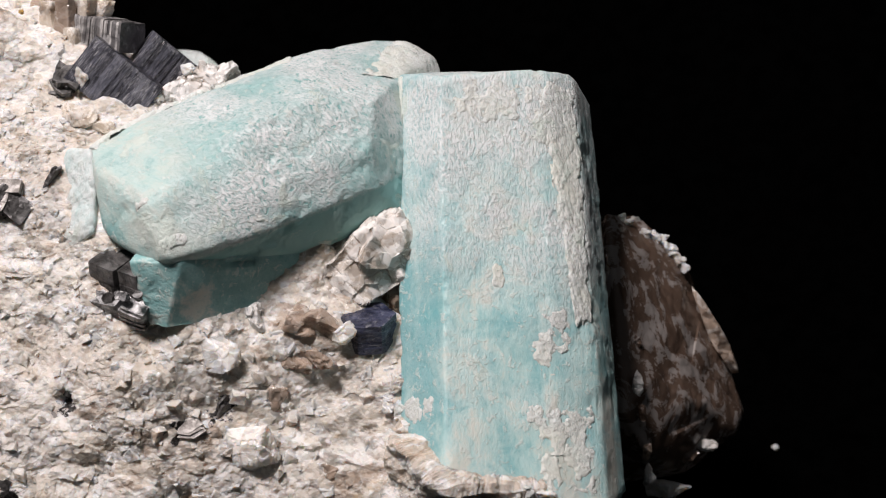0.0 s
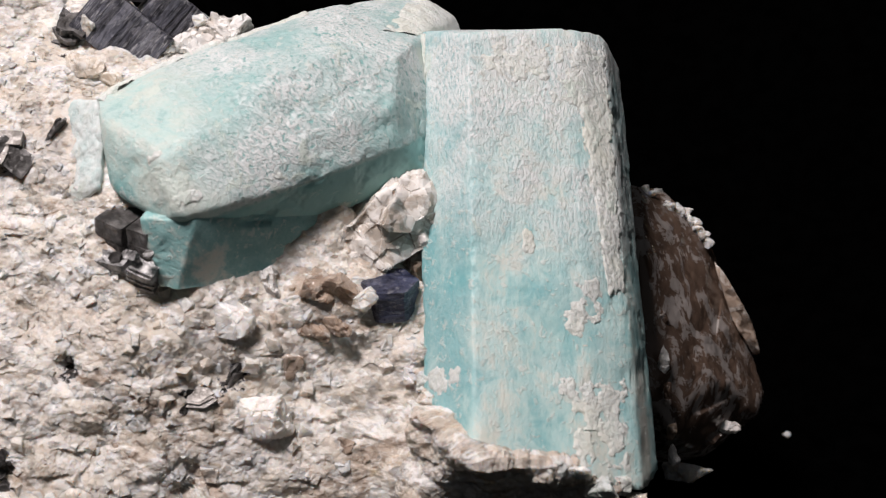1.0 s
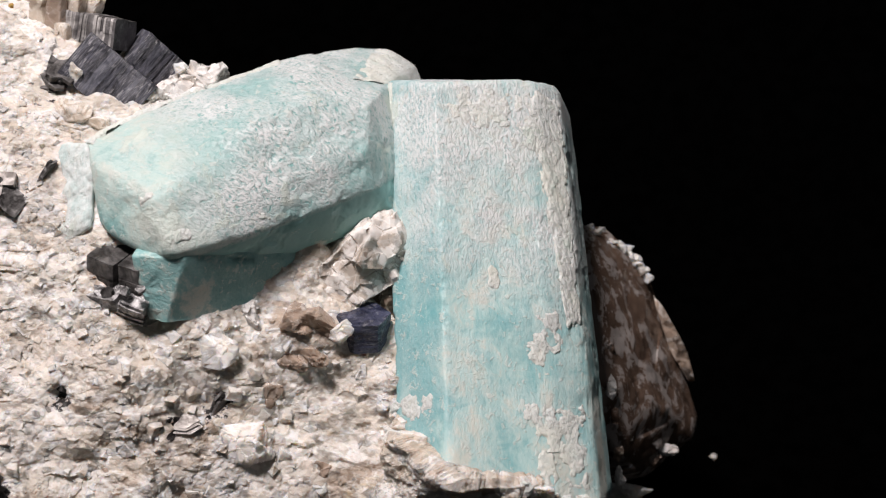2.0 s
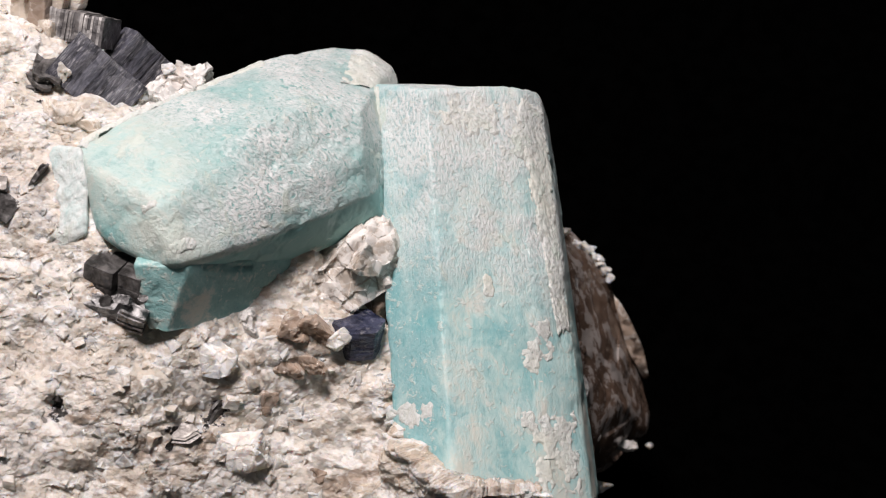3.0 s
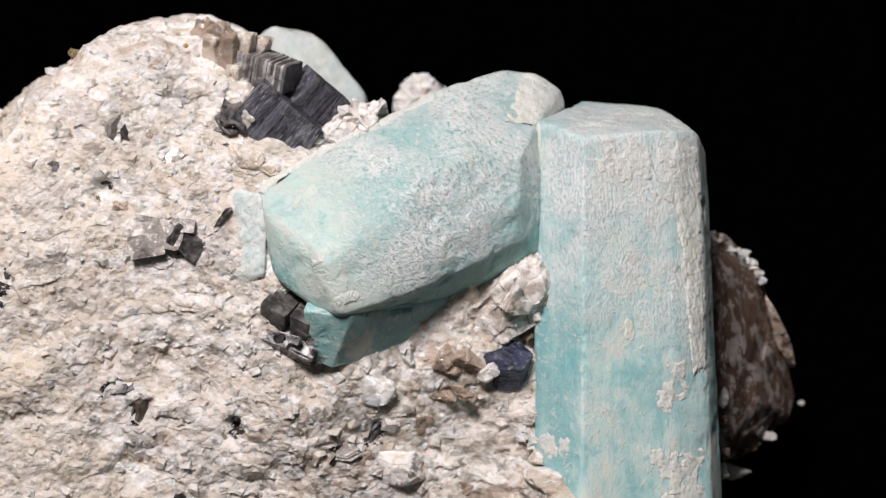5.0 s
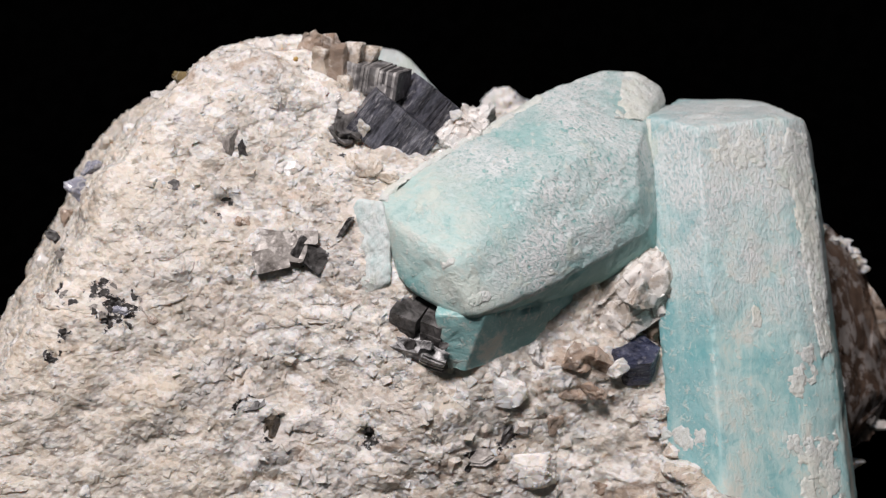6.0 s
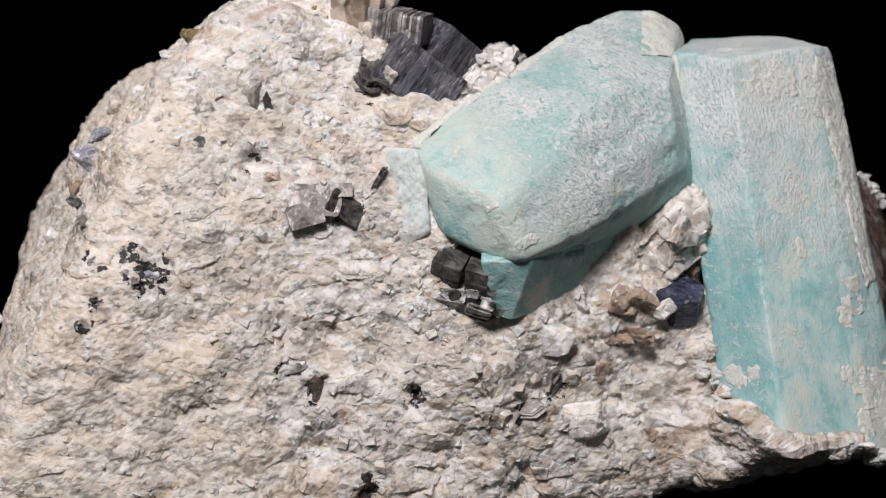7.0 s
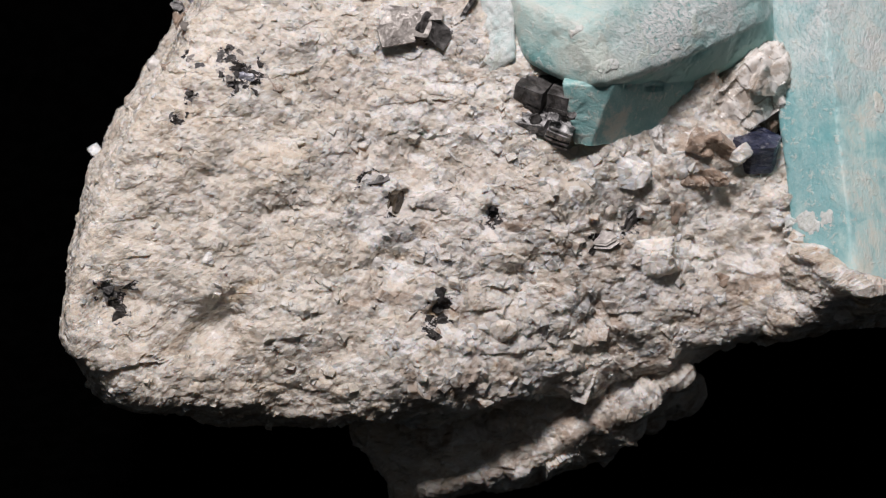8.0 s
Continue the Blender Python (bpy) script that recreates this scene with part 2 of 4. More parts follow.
def make_amazonite(name, deep, pale, frost, turn, crust=0.62, zone=None, frost_from=None, under_shade=None, pits=0.0):
    """zone: (x weight, y weight, z weight, from, to) in centimetres, along which the crystal turns from deep to pale;
    frost_from: the same for its frosting; one more such slope for the unfrosted under-face, whose deep colour also
    holds its shade.
    """
    m, t, b = material(name)
    v = coords(t)
    aim = node(t, "ShaderNodeMapping", Rotation=turn)
    t.links.new(v, aim.inputs["Vector"])
    drawn = node(t, "ShaderNodeMapping", Scale=(1.0, 1.0, 0.22))
    t.links.new(aim.outputs["Vector"], drawn.inputs["Vector"])
    along = drawn.outputs["Vector"]

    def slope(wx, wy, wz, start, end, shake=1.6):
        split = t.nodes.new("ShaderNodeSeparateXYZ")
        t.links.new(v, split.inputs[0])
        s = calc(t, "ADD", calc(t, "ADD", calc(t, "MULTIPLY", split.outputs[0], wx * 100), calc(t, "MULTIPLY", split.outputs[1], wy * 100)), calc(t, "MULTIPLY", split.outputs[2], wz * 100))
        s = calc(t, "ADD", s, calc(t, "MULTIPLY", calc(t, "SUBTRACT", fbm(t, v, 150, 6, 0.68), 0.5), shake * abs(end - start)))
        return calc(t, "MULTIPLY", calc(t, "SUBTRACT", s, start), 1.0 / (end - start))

    tone = calc(t, "ADD", calc(t, "MULTIPLY", fbm(t, along, 170, 7, 0.68, 0.5), 0.55), calc(t, "MULTIPLY", fbm(t, v, 230, 7, 0.72, 0.8), 0.45))
    tone = calc(t, "ADD", calc(t, "MULTIPLY", calc(t, "SUBTRACT", tone, 0.5), 1.5), 0.5)
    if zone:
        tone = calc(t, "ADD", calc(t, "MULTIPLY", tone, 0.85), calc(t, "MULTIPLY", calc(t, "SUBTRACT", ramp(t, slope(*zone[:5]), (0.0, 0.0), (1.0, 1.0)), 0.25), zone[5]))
    # under-face: no frost, and its shade painted in as deeper teal
    if under_shade:
        shade_mask = ramp(t, slope(*under_shade), (0.0, 0.0), (1.0, 1.0))
        tone = calc(t, "SUBTRACT", tone, calc(t, "MULTIPLY", shade_mask, 0.3))
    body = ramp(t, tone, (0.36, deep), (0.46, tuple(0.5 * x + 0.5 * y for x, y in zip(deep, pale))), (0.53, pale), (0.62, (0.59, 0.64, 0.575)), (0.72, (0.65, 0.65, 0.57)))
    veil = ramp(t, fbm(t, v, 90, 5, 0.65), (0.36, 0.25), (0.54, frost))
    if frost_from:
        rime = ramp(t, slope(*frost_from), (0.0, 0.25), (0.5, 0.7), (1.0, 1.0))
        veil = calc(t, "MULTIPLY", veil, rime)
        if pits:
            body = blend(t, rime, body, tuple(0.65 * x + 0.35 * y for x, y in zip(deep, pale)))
    if under_shade:
        veil = calc(t, "MULTIPLY", veil, calc(t, "SUBTRACT", 1.0, shade_mask))
    fibre = node(t, "ShaderNodeMapping", Scale=(1.0, 1.0, 0.5))
    t.links.new(aim.outputs["Vector"], fibre.inputs["Vector"])
    grit = fbm(t, fibre.outputs["Vector"], 2900, 4, 0.68)
    speck = calc(t, "MULTIPLY", ramp(t, grit, (0.38, 0.45), (0.52, 1.0)), veil)
    if pits:
        speck = calc(t, "MULTIPLY", speck, ramp(t, fbm(t, v, 1300, 4, 0.6, 0.4), (pits - 0.05, 0.05), (pits + 0.02, 1.0)))
    body = blend(t, speck, body, (0.72, 0.755, 0.75))
    dots = ramp(t, fbm(t, v, 800, 4, 0.7, 0.5), (0.575, 0.0), (0.63, 0.65))
    if under_shade:
        dots = calc(t, "MULTIPLY", dots, calc(t, "SUBTRACT", 1.0, shade_mask))
    body = blend(t, dots, body, (0.62, 0.66, 0.62))
    cream = ramp(t, fbm(t, v, 140, 7, 0.70, 0.8), (crust, 0.0), (crust + 0.06, 0.85))
    body = blend(t, cream, body, (0.60, 0.67, 0.61))
    t.links.new(body, b.inputs["Base Color"])
    t.links.new(ramp(t, fbm(t, v, 400, 3), (0.3, 0.34), (0.7, 0.62)), b.inputs["Roughness"])
    high = calc(t, "ADD", calc(t, "MULTIPLY", grit, calc(t, "ADD", speck, 0.12)), calc(t, "ADD", calc(t, "MULTIPLY", cream, 0.6), calc(t, "ADD", calc(t, "MULTIPLY", dots, 0.5), calc(t, "MULTIPLY", speck, 0.7))))
    soft_inside(b, 0.3, (0.85, 1.0, 1.0), 0.0009)
    relief(t, b, high, 0.6, 0.00028)
    return m


def make_mica(name, dark, sheen, rough, scale=420, cover=0.40, lines=1.0, dust=0.0, stripe=0.3):
    """Mica: a dark body with a broken silvery sheen painted into its base colour, drawn out along the leaves by lines,
    with an optional white dust.
    """
    m, t, b = material(name)
    v = coords(t, (1, 1, lines))
    w = coords(t)
    info = t.nodes.new("ShaderNodeObjectInfo")
    tone = ramp(t, fbm(t, v, scale, 6, 0.68, 0.6), (cover, dark), (cover + 0.16, tuple(0.5 * a + 0.5 * s for a, s in zip(dark, sheen))), (cover + 0.30, sheen))
    tone = blend(t, calc(t, "MULTIPLY", info.outputs["Random"], stripe), tone, dark)
    if dust:
        film = calc(t, "MULTIPLY", ramp(t, fbm(t, w, 150, 4, 0.6), (0.40, 0.15), (0.60, 1.0)), ramp(t, fbm(t, v, 700, 5, 0.75), (0.52, 0.0), (0.66, dust)))
        tone = blend(t, film, tone, (0.66, 0.65, 0.66))
    t.links.new(tone, b.inputs["Base Color"])
    b.inputs["Metallic"].default_value = 0.12
    t.links.new(ramp(t, fbm(t, w, 900, 3), (0.3, rough), (0.7, rough + 0.25)), b.inputs["Roughness"])
    sparkle(t, b, w, ((700, 0.35),), fbm(t, v, 1500, 4, 0.6), 0.45)
    return m


def make_quartz(name, tint, dust, amount, clear=0.35, milk=0.0, patch_scale=230, rim=0.9, edge=0.14, glint=0.5):
    m, t, b = material(name)
    v = coords(t)
    film = ramp(t, fbm(t, v, patch_scale, 8, 0.74, 0.5), (amount, 0.0), (amount + edge, 0.85))
    tone = blend(t, film, ramp(t, fbm(t, v, 120, 4), (0.3, tint), (0.7, tuple(min(0.82, c * 1.5) for c in tint))), dust)
    rims = ramp(t, cells(t, warped(t, v, 420, 1.4), 420, "DISTANCE_TO_EDGE"), (0.0, rim), (0.08, 0.0))
    tone = blend(t, rims, tone, tuple(0.5 * a + 0.5 * min(0.85, a * 1.8) for a in dust))
    t.links.new(tone, b.inputs["Base Color"])
    t.links.new(ramp(t, film, (0.0, 0.14), (1.0, 0.65)), b.inputs["Roughness"])
    t.links.new(ramp(t, film, (0.0, clear), (1.0, 0.0)), b.inputs["Transmission Weight"])
    b.inputs["IOR"].default_value = 1.54
    if milk:
        soft_inside(b, milk, (1.0, 0.92, 0.86), 0.0012)
    sparkle(t, b, v, ((420, glint), (1200, glint * 0.8)), calc(t, "ADD", fbm(t, v, 500, 4), film), 0.3)
    return m


def make_grain():
    m, t, b = material("feldspar_grain")
    v = coords(t)
    info = t.nodes.new("ShaderNodeObjectInfo")
    tone = ramp(t, info.outputs["Random"], (0.0, (0.80, 0.77, 0.72)), (0.5, (0.86, 0.84, 0.81)), (0.75, (0.80, 0.745, 0.68)), (1.0, (0.72, 0.665, 0.60)))
    tone = blend(t, ramp(t, fbm(t, v, 420, 5, 0.6), (0.48, 0.0), (0.70, 0.5)), tone, (0.66, 0.59, 0.51))
    t.links.new(tone, b.inputs["Base Color"])
    t.links.new(ramp(t, fbm(t, v, 700, 3), (0.35, 0.18), (0.65, 0.5)), b.inputs["Roughness"])
    soft_inside(b, 0.8, (1.0, 0.85, 0.70), 0.0013)
    sparkle(t, b, v, ((350, 0.3), (1100, 0.4)), fbm(t, v, 2200, 4), 0.4)
    return m


def make_cloth():
    m, t, b = material("black_velvet")
    v = coords(t)
    t.links.new(ramp(t, fbm(t, v, 300, 3), (0.3, 0.0003), (0.7, 0.0007)), b.inputs["Base Color"])
    b.inputs["Roughness"].default_value = 1.0
    b.inputs["Specular IOR Level"].default_value = 0.0
    return m


ROCK = make_matrix_rock("albite_matrix", 0.34)
RUBBLE = make_matrix_rock("albite_rubble", 0.46)
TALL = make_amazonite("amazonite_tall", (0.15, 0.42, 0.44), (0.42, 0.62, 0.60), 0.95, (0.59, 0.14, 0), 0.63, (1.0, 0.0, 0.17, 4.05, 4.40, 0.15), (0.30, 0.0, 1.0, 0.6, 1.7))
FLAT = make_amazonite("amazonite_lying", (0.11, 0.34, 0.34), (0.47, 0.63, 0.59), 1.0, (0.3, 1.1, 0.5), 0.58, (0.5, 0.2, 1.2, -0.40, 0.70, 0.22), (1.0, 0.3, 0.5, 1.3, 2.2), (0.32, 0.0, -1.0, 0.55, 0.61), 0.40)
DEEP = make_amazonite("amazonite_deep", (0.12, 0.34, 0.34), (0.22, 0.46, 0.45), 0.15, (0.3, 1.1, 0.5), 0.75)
PALE = make_amazonite("amazonite_pale", (0.42, 0.60, 0.58), (0.66, 0.74, 0.72), 0.7, (0, 0, 0), 0.55)
DARK_MICA = make_mica("dark_mica", (0.022, 0.020, 0.019), (0.25, 0.24, 0.235), 0.26, 420, 0.40)
BOOK_MICA = make_mica("indigo_mica", (0.014, 0.014, 0.020), (0.22, 0.225, 0.275), 0.26, 170, 0.40, 7.0, 0.6, 0.35)
BLUE_MICA = make_mica("blue_mica", (0.012, 0.015, 0.034), (0.12, 0.13, 0.21), 0.20, 400, 0.40, 3.0, 0.4)
SILVER_MICA = make_mica("silver_mica", (0.10, 0.088, 0.078), (0.56, 0.52, 0.48), 0.22, 300, 0.34, 3.0, 0.4)
SMOKY = make_quartz("smoky_quartz", (0.13, 0.088, 0.066), (0.40, 0.365, 0.345), 0.515, 0.12, 0.4, 240, 0.0, 0.03, 0.12)
TAN_QUARTZ = make_quartz("tan_quartz", (0.34, 0.265, 0.21), (0.66, 0.61, 0.56), 0.55, 0.12, 0.6, 300, 0.15, 0.06)
CLEAR_QUARTZ = make_quartz("clear_quartz", (0.66, 0.60, 0.54), (0.84, 0.81, 0.775), 0.50, 0.0, 0.35, 230, 0.4, 0.08)
GLASSY_QUARTZ = make_quartz("glassy_quartz", (0.50, 0.44, 0.38), (0.82, 0.79, 0.75), 0.47, 0.15, 0.4, 260, 0.5, 0.06)
BLADE_QUARTZ = make_quartz("blade_quartz", (0.56, 0.48, 0.40), (0.80, 0.76, 0.71), 0.50, 0.1, 0.7, 260, 0.2, 0.08)
BRONZE_MICA = make_mica("bronze_mica", (0.035, 0.026, 0.018), (0.20, 0.16, 0.11), 0.24, 300, 0.42, 3.0, 0.2)
GRAIN = make_grain()
CREAM = make_amazonite("feldspar_cream", (0.58, 0.60, 0.50), (0.70, 0.72, 0.64), 0.8, (0, 0, 0), 0.55)
RIBBED_MICA = make_mica("ribbed_mica", (0.07, 0.066, 0.068), (0.58, 0.56, 0.54), 0.32, 300, 0.32, 1.0, 0.5, 1.0)
# glinting leaves: reflections painted as near white base colour and bright dust
GLINT_MICA = make_mica("glint_mica", (0.016, 0.016, 0.018), (0.80, 0.79, 0.78), 0.16, 620, 0.36, 1.0, 0.8)
MIRROR_MICA = make_mica("mirror_mica", (0.30, 0.29, 0.28), (0.80, 0.79, 0.77), 0.08, 700)
OLIVE_QUARTZ = make_quartz("olive_quartz", (0.30, 0.23, 0.12), (0.54, 0.48, 0.38), 0.56)
LILAC = make_quartz("lilac_crust", (0.34, 0.35, 0.42), (0.62, 0.62, 0.66), 0.50)
OCHRE = make_quartz("ochre_stain", (0.55, 0.36, 0.12), (0.70, 0.56, 0.34), 0.60)
VELVET = make_cloth()
# ---------------------------------------------------------------- the black ground, a cloth that sweeps up far behind
GROUND = -6.95
g = np.linspace(-1, 1, 121)
ga, gb = np.meshgrid(np.sign(g) * np.abs(g) ** 2.0 * 120, np.sign(g) * np.abs(g) ** 2.0 * 120, indexing="ij")
gp = np.stack([ga.ravel(), gb.ravel(), np.zeros(ga.size)], 1)
rise_back = np.maximum(gp[:, 1] - 1.0, 0)
gp[:, 2] = GROUND + np.where(rise_back < 30, 0.0335 * rise_back ** 2, 30.15 + 2.0 * (rise_back - 30)) + 0.02 * roll_noise(gp, 3.0, 2, 70) - 0.02
k = np.arange(121 * 121).reshape(121, 121)
ground = new("ground", mesh_from("ground", gp, np.stack([k[:-1, :-1], k[1:, :-1], k[1:, 1:], k[:-1, 1:]], -1).reshape(-1, 4), VELVET, True))
tagged(ground, "matt black velvet cloth sweeping up behind the stone", "ground", kind="structure")

# ---------------------------------------------------------------- the specimen
specimen = tagged(new("mineral_specimen"), "pegmatite specimen of amazonite, mica and smoky quartz standing on black cloth", "mineral")
specimen.location = (0, 0, GROUND * CM)


def under(name, me, label="", parent=specimen):
    ob = part(name, me, parent, label)
    ob.matrix_parent_inverse = Matrix.Translation((0, 0, -GROUND * CM)) if parent == specimen else Matrix()
    return ob


# swellings (minus) and hollows (plus) of the front face: x, z, width, depth
DENTS = ((0.6, -1.3, 0.9, -0.30), (4.3, -3.2, 0.8, -0.40), (2.7, -2.2, 0.6, 0.25), (-1.2, -3.9, 1.4, -0.25), (-3.9, -0.2, 0.9, -0.25), (-1.3, 1.8, 0.7, 0.30),
         (-1.55, -1.72, 0.13, 0.14), (-0.90, -3.13, 0.16, 0.20), (-5.05, -2.75, 0.26, 0.20), (0.75, -1.18, 0.22, 0.35), (2.8, -0.75, 0.16, 0.15), (-3.70, -3.05, 0.34, 0.30), (-3.15, -0.75, 0.24, 0.16), (-1.4, -1.1, 0.22, 0.14), (-2.95, -1.7, 0.22, 0.16), (0.2, -2.75, 0.28, 0.18), (1.1, -3.3, 0.30, 0.25),
         (-2.44, 1.03, 0.14, 0.25), (-1.5, -2.45, 0.30, 0.20), (1.62, -2.12, 0.14, 0.12), (1.3, -4.0, 0.5, 0.35), (-0.3, -1.9, 0.12, 0.18))


def front(x, z):
    """Depth of the matrix's broken front face."""
    y = 0.44 + 0.349 * x + 0.526 * z - 0.007 * x * x - 0.009 * x * z + 0.031 * z * z
    for a, b, w, d in DENTS:
        y = y + d * np.exp(-((x - a) ** 2 + (z - b) ** 2) / (w * w))
    return y


# bounding slopes of the matrix: a point on each and the outward normal
SLOPES = (((-5.42, 0.9, -0.35), (-0.84, -0.19, 0.50)), ((-6.52, 0.9, -3.0), (-0.97, -0.2, 0.0)), ((-4.24, 1.8, 1.67), (-0.79, -0.10, 0.61)), ((-3.55, 2.0, 2.12), (-0.62, 0.1, 0.78)), ((-5.48, -1.6, -4.06), (-0.6, -0.3, -0.75)),
          ((-1.9, 2.2, 2.72), (-0.08, 0.30, 1.0)), ((-0.6, 2.2, 2.2), (0.68, 0.45, 0.70)), ((1.0, 2.3, 1.45), (0.35, 0.2, 0.93)),
          ((5.4, 3.0, -1.5), (0.95, 0.25, 0.1)), ((0, 6.0, 0), (0, 1, 0.3)), ((-1.0, -1.6, -4.7), (0.0, -0.35, -0.93)), ((3.2, 0.0, -3.85), (0.32, -0.25, -0.91)), ((0, 0, -5.3), (0, 0, -1)))


def matrix_field(p):
    f = [(front(p[:, 0], p[:, 2]) - p[:, 1]) * 0.85]
    for o, n in SLOPES:
        n = np.array(n) / np.linalg.norm(n)
        f.append((p - np.array(o)) @ n)
    f = np.stack(f)
    top = f.max(0)
    return top + 0.22 * np.log(np.exp((f - top) / 0.22).sum(0)) - 0.04


def scales(p, size, salt=0, flat=(1, 1, 1), lean=0.2):
    """Overlapping flaky grains: tilted planes that stand out at their lower edge, the highest of them showing. Heights in about -1..1."""
    q = p * np.array(flat) / size
    i = np.floor(q).astype(np.int64)
    high = np.full(len(p), -9e9)
    for a in (-1, 0, 1):
        for b in (-1, 0, 1):
            for c in (-1, 0, 1):
                j = i + np.array([a, b, c])
                off = q - j - np.stack([chance(j, salt + k) for k in range(3)], 1)
                tilt = np.stack([chance(j, salt + 5 + k) for k in range(3)], 1) * 2 - 1 - np.array((0, 0, lean))
                high = np.maximum(high, (tilt * off).sum(1) * 0.9 + chance(j, salt + 9) * 0.7 - 0.7 * (off ** 2).sum(1))
    return (high - 0.35) * 1.3


def sugary(p):
    """Relief of broken feldspar: lumps, flaky ledges, cleaved grains and fine sugar."""
    warp = p + 0.10 * np.stack([roll_noise(p, 0.5, 2, 40 + 3 * i) for i in range(3)], 1)
    shaggy = np.clip(0.80 + 0.8 * roll_noise(p, 1.1, 2, 17), 0.35, 1.5) * np.clip(0.80 - 0.17 * (p[:, 2] + 0.5) + 0.06 * p[:, 0], 0.6, 1.6)
    fine = p + 0.03 * np.stack([ripple(p, 0.14, 50 + i) for i in range(3)], 1)
    return (0.13 * roll_noise(p, 1.3, 3, 3) + shaggy * (0.058 * scales(warp, 0.60, 11, (0.8, 1, 1.2)) + 0.042 * scales(warp, 0.30, 23, (0.65, 1, 1.45), 0.5))
            + 0.021 * scales(fine, 0.15, 37, (0.85, 1, 1.15)) + shaggy * (0.011 * shards(warp, 0.36, 58, (0.85, 1, 1.15)) + 0.005 * shards(fine, 0.14, 57, (0.85, 1, 1.15))) + 0.006 * shards(fine, 0.10, 59) + 0.010 * facets(fine, 0.075, 45)[0] + 0.005 * roll_noise(p, 0.045, 2, 9))


def build_matrix():
    mid = np.array((-2.0, 3.5, -2.0))
    d, quads = sphere_grid(305, (0.05, -0.60, 0.05))
    lo, hi = np.full(len(d), 0.3), np.full(len(d), 12.0)
    for _ in range(24):
        r = (lo + hi) / 2
        out = matrix_field(mid + d * r[:, None]) > 0
        hi, lo = np.where(out, r, hi), np.where(out, lo, r)
    p = mid + d * r[:, None]
    here = matrix_field(p)
    n = np.stack([matrix_field(p + 0.02 * e) - here for e in np.eye(3)], 1)
    n /= np.linalg.norm(n, axis=1, keepdims=True)
    rim = np.clip(1.0 + 1.7 * n[:, 1], 0, 1)
    p = p + n * (sugary(p) + rim * (0.10 * facets(p, 0.50, 67)[0] + 0.06 * scales(p, 0.28, 68) + 0.035 * facets(p, 0.13, 69)[0]))[:, None]
    return mesh_from("matrix", p, quads, ROCK, False), p, n


matrix_mesh, skin, skin_out = build_matrix()
matrix = under("matrix", matrix_mesh, "cream white sugary albite matrix with tan and grey grains")
face = skin[(skin[:, 1] < front(skin[:, 0], skin[:, 2]) + 0.35) & (skin[:, 2] > -4.6)]


def on_rock(x, z, lift=0.0):
    """The place on the matrix's front at x and z, lift centimetres out of it."""
    i = np.argmin((face[:, 0] - x) ** 2 + (face[:, 2] - z) ** 2)
    return np.array((x, face[i, 1] - lift, z))


# foot of the stone under the overhanging front
foot_points = [(2.54, -0.15, -4.37), (2.6, 0.6, -5.0), (1.22, -0.42, -5.72), (0.75, -0.4, -5.25), (-0.15, -1.30, -5.75), (-1.47, -1.30, -6.08), (-2.20, -1.0, -5.5), (-2.2, 0.9, -4.8), (2.0, 1.2, -4.2), (0.3, 3.4, -6.9), (-2.5, 3.2, -6.9), (2.2, 3.6, -6.2), (0, 3.5, -4.5), (-1.6, 0.3, -6.93), (-0.2, 0.3, -6.93)]
under("foot", gem("foot", [(x, y + 0.25, z) for x, y, z in foot_points], ROCK, 110, 40, lambda p, n: 1.5 * sugary(p) + 0.10 * shards(p, 0.6, 19), False), "rough shaded foot of the white matrix resting on the cloth")


def frosted(p, n):
    return 0.022 * roll_noise(p, 0.9, 4, 51) + 0.0014 * roll_noise(p, 0.05, 2, 52)


# ---- amazonite
# tall prism: a cross section swept along its leaning axis (x, y, length up, length down)
AXIS = np.array((0.17, -0.67, -1.0))
SECTION = ((3.47, 1.90, 1.71, 2.30), (4.25, 1.26, 1.77, 2.62), (5.47, 1.97, 1.79, 3.02), (5.86, 2.45, 1.65, 3.28), (5.92, 3.15, 1.12, 3.28), (5.0, 4.1, 1.34, 3.0), (3.8, 4.3, 1.22, 2.8))
tall_points = []
for i, (sx, sy, up_by, down_by) in enumerate(SECTION):
    o = np.array((sx, sy, 0.0))
    flare = np.array(((0.0, 0.0, 0.0, 0.04, 0.055, 0.0, 0.0)[i], 0.0, 0.0))
    tall_points += [tuple(o - (AXIS + flare) * up_by), tuple(o + (AXIS + flare) * down_by)]
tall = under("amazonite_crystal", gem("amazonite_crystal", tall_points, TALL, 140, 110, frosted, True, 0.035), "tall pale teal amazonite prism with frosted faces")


def along_tall(a, b, w):
    """A place on the tall crystal: between two corners of its section, at w centimetres down its axis."""
    (x0, y0, *_), (x1, y1, *_) = SECTION[int(a)], SECTION[int(a) + 1]
    return np.array((x0 + (x1 - x0) * b, y0 + (y1 - y0) * b, 0.0)) + AXIS * w


def crumbly(p, n):
    return 0.035 * shards(p, 0.12, 85) + 0.03 * roll_noise(p, 0.2, 3, 86)


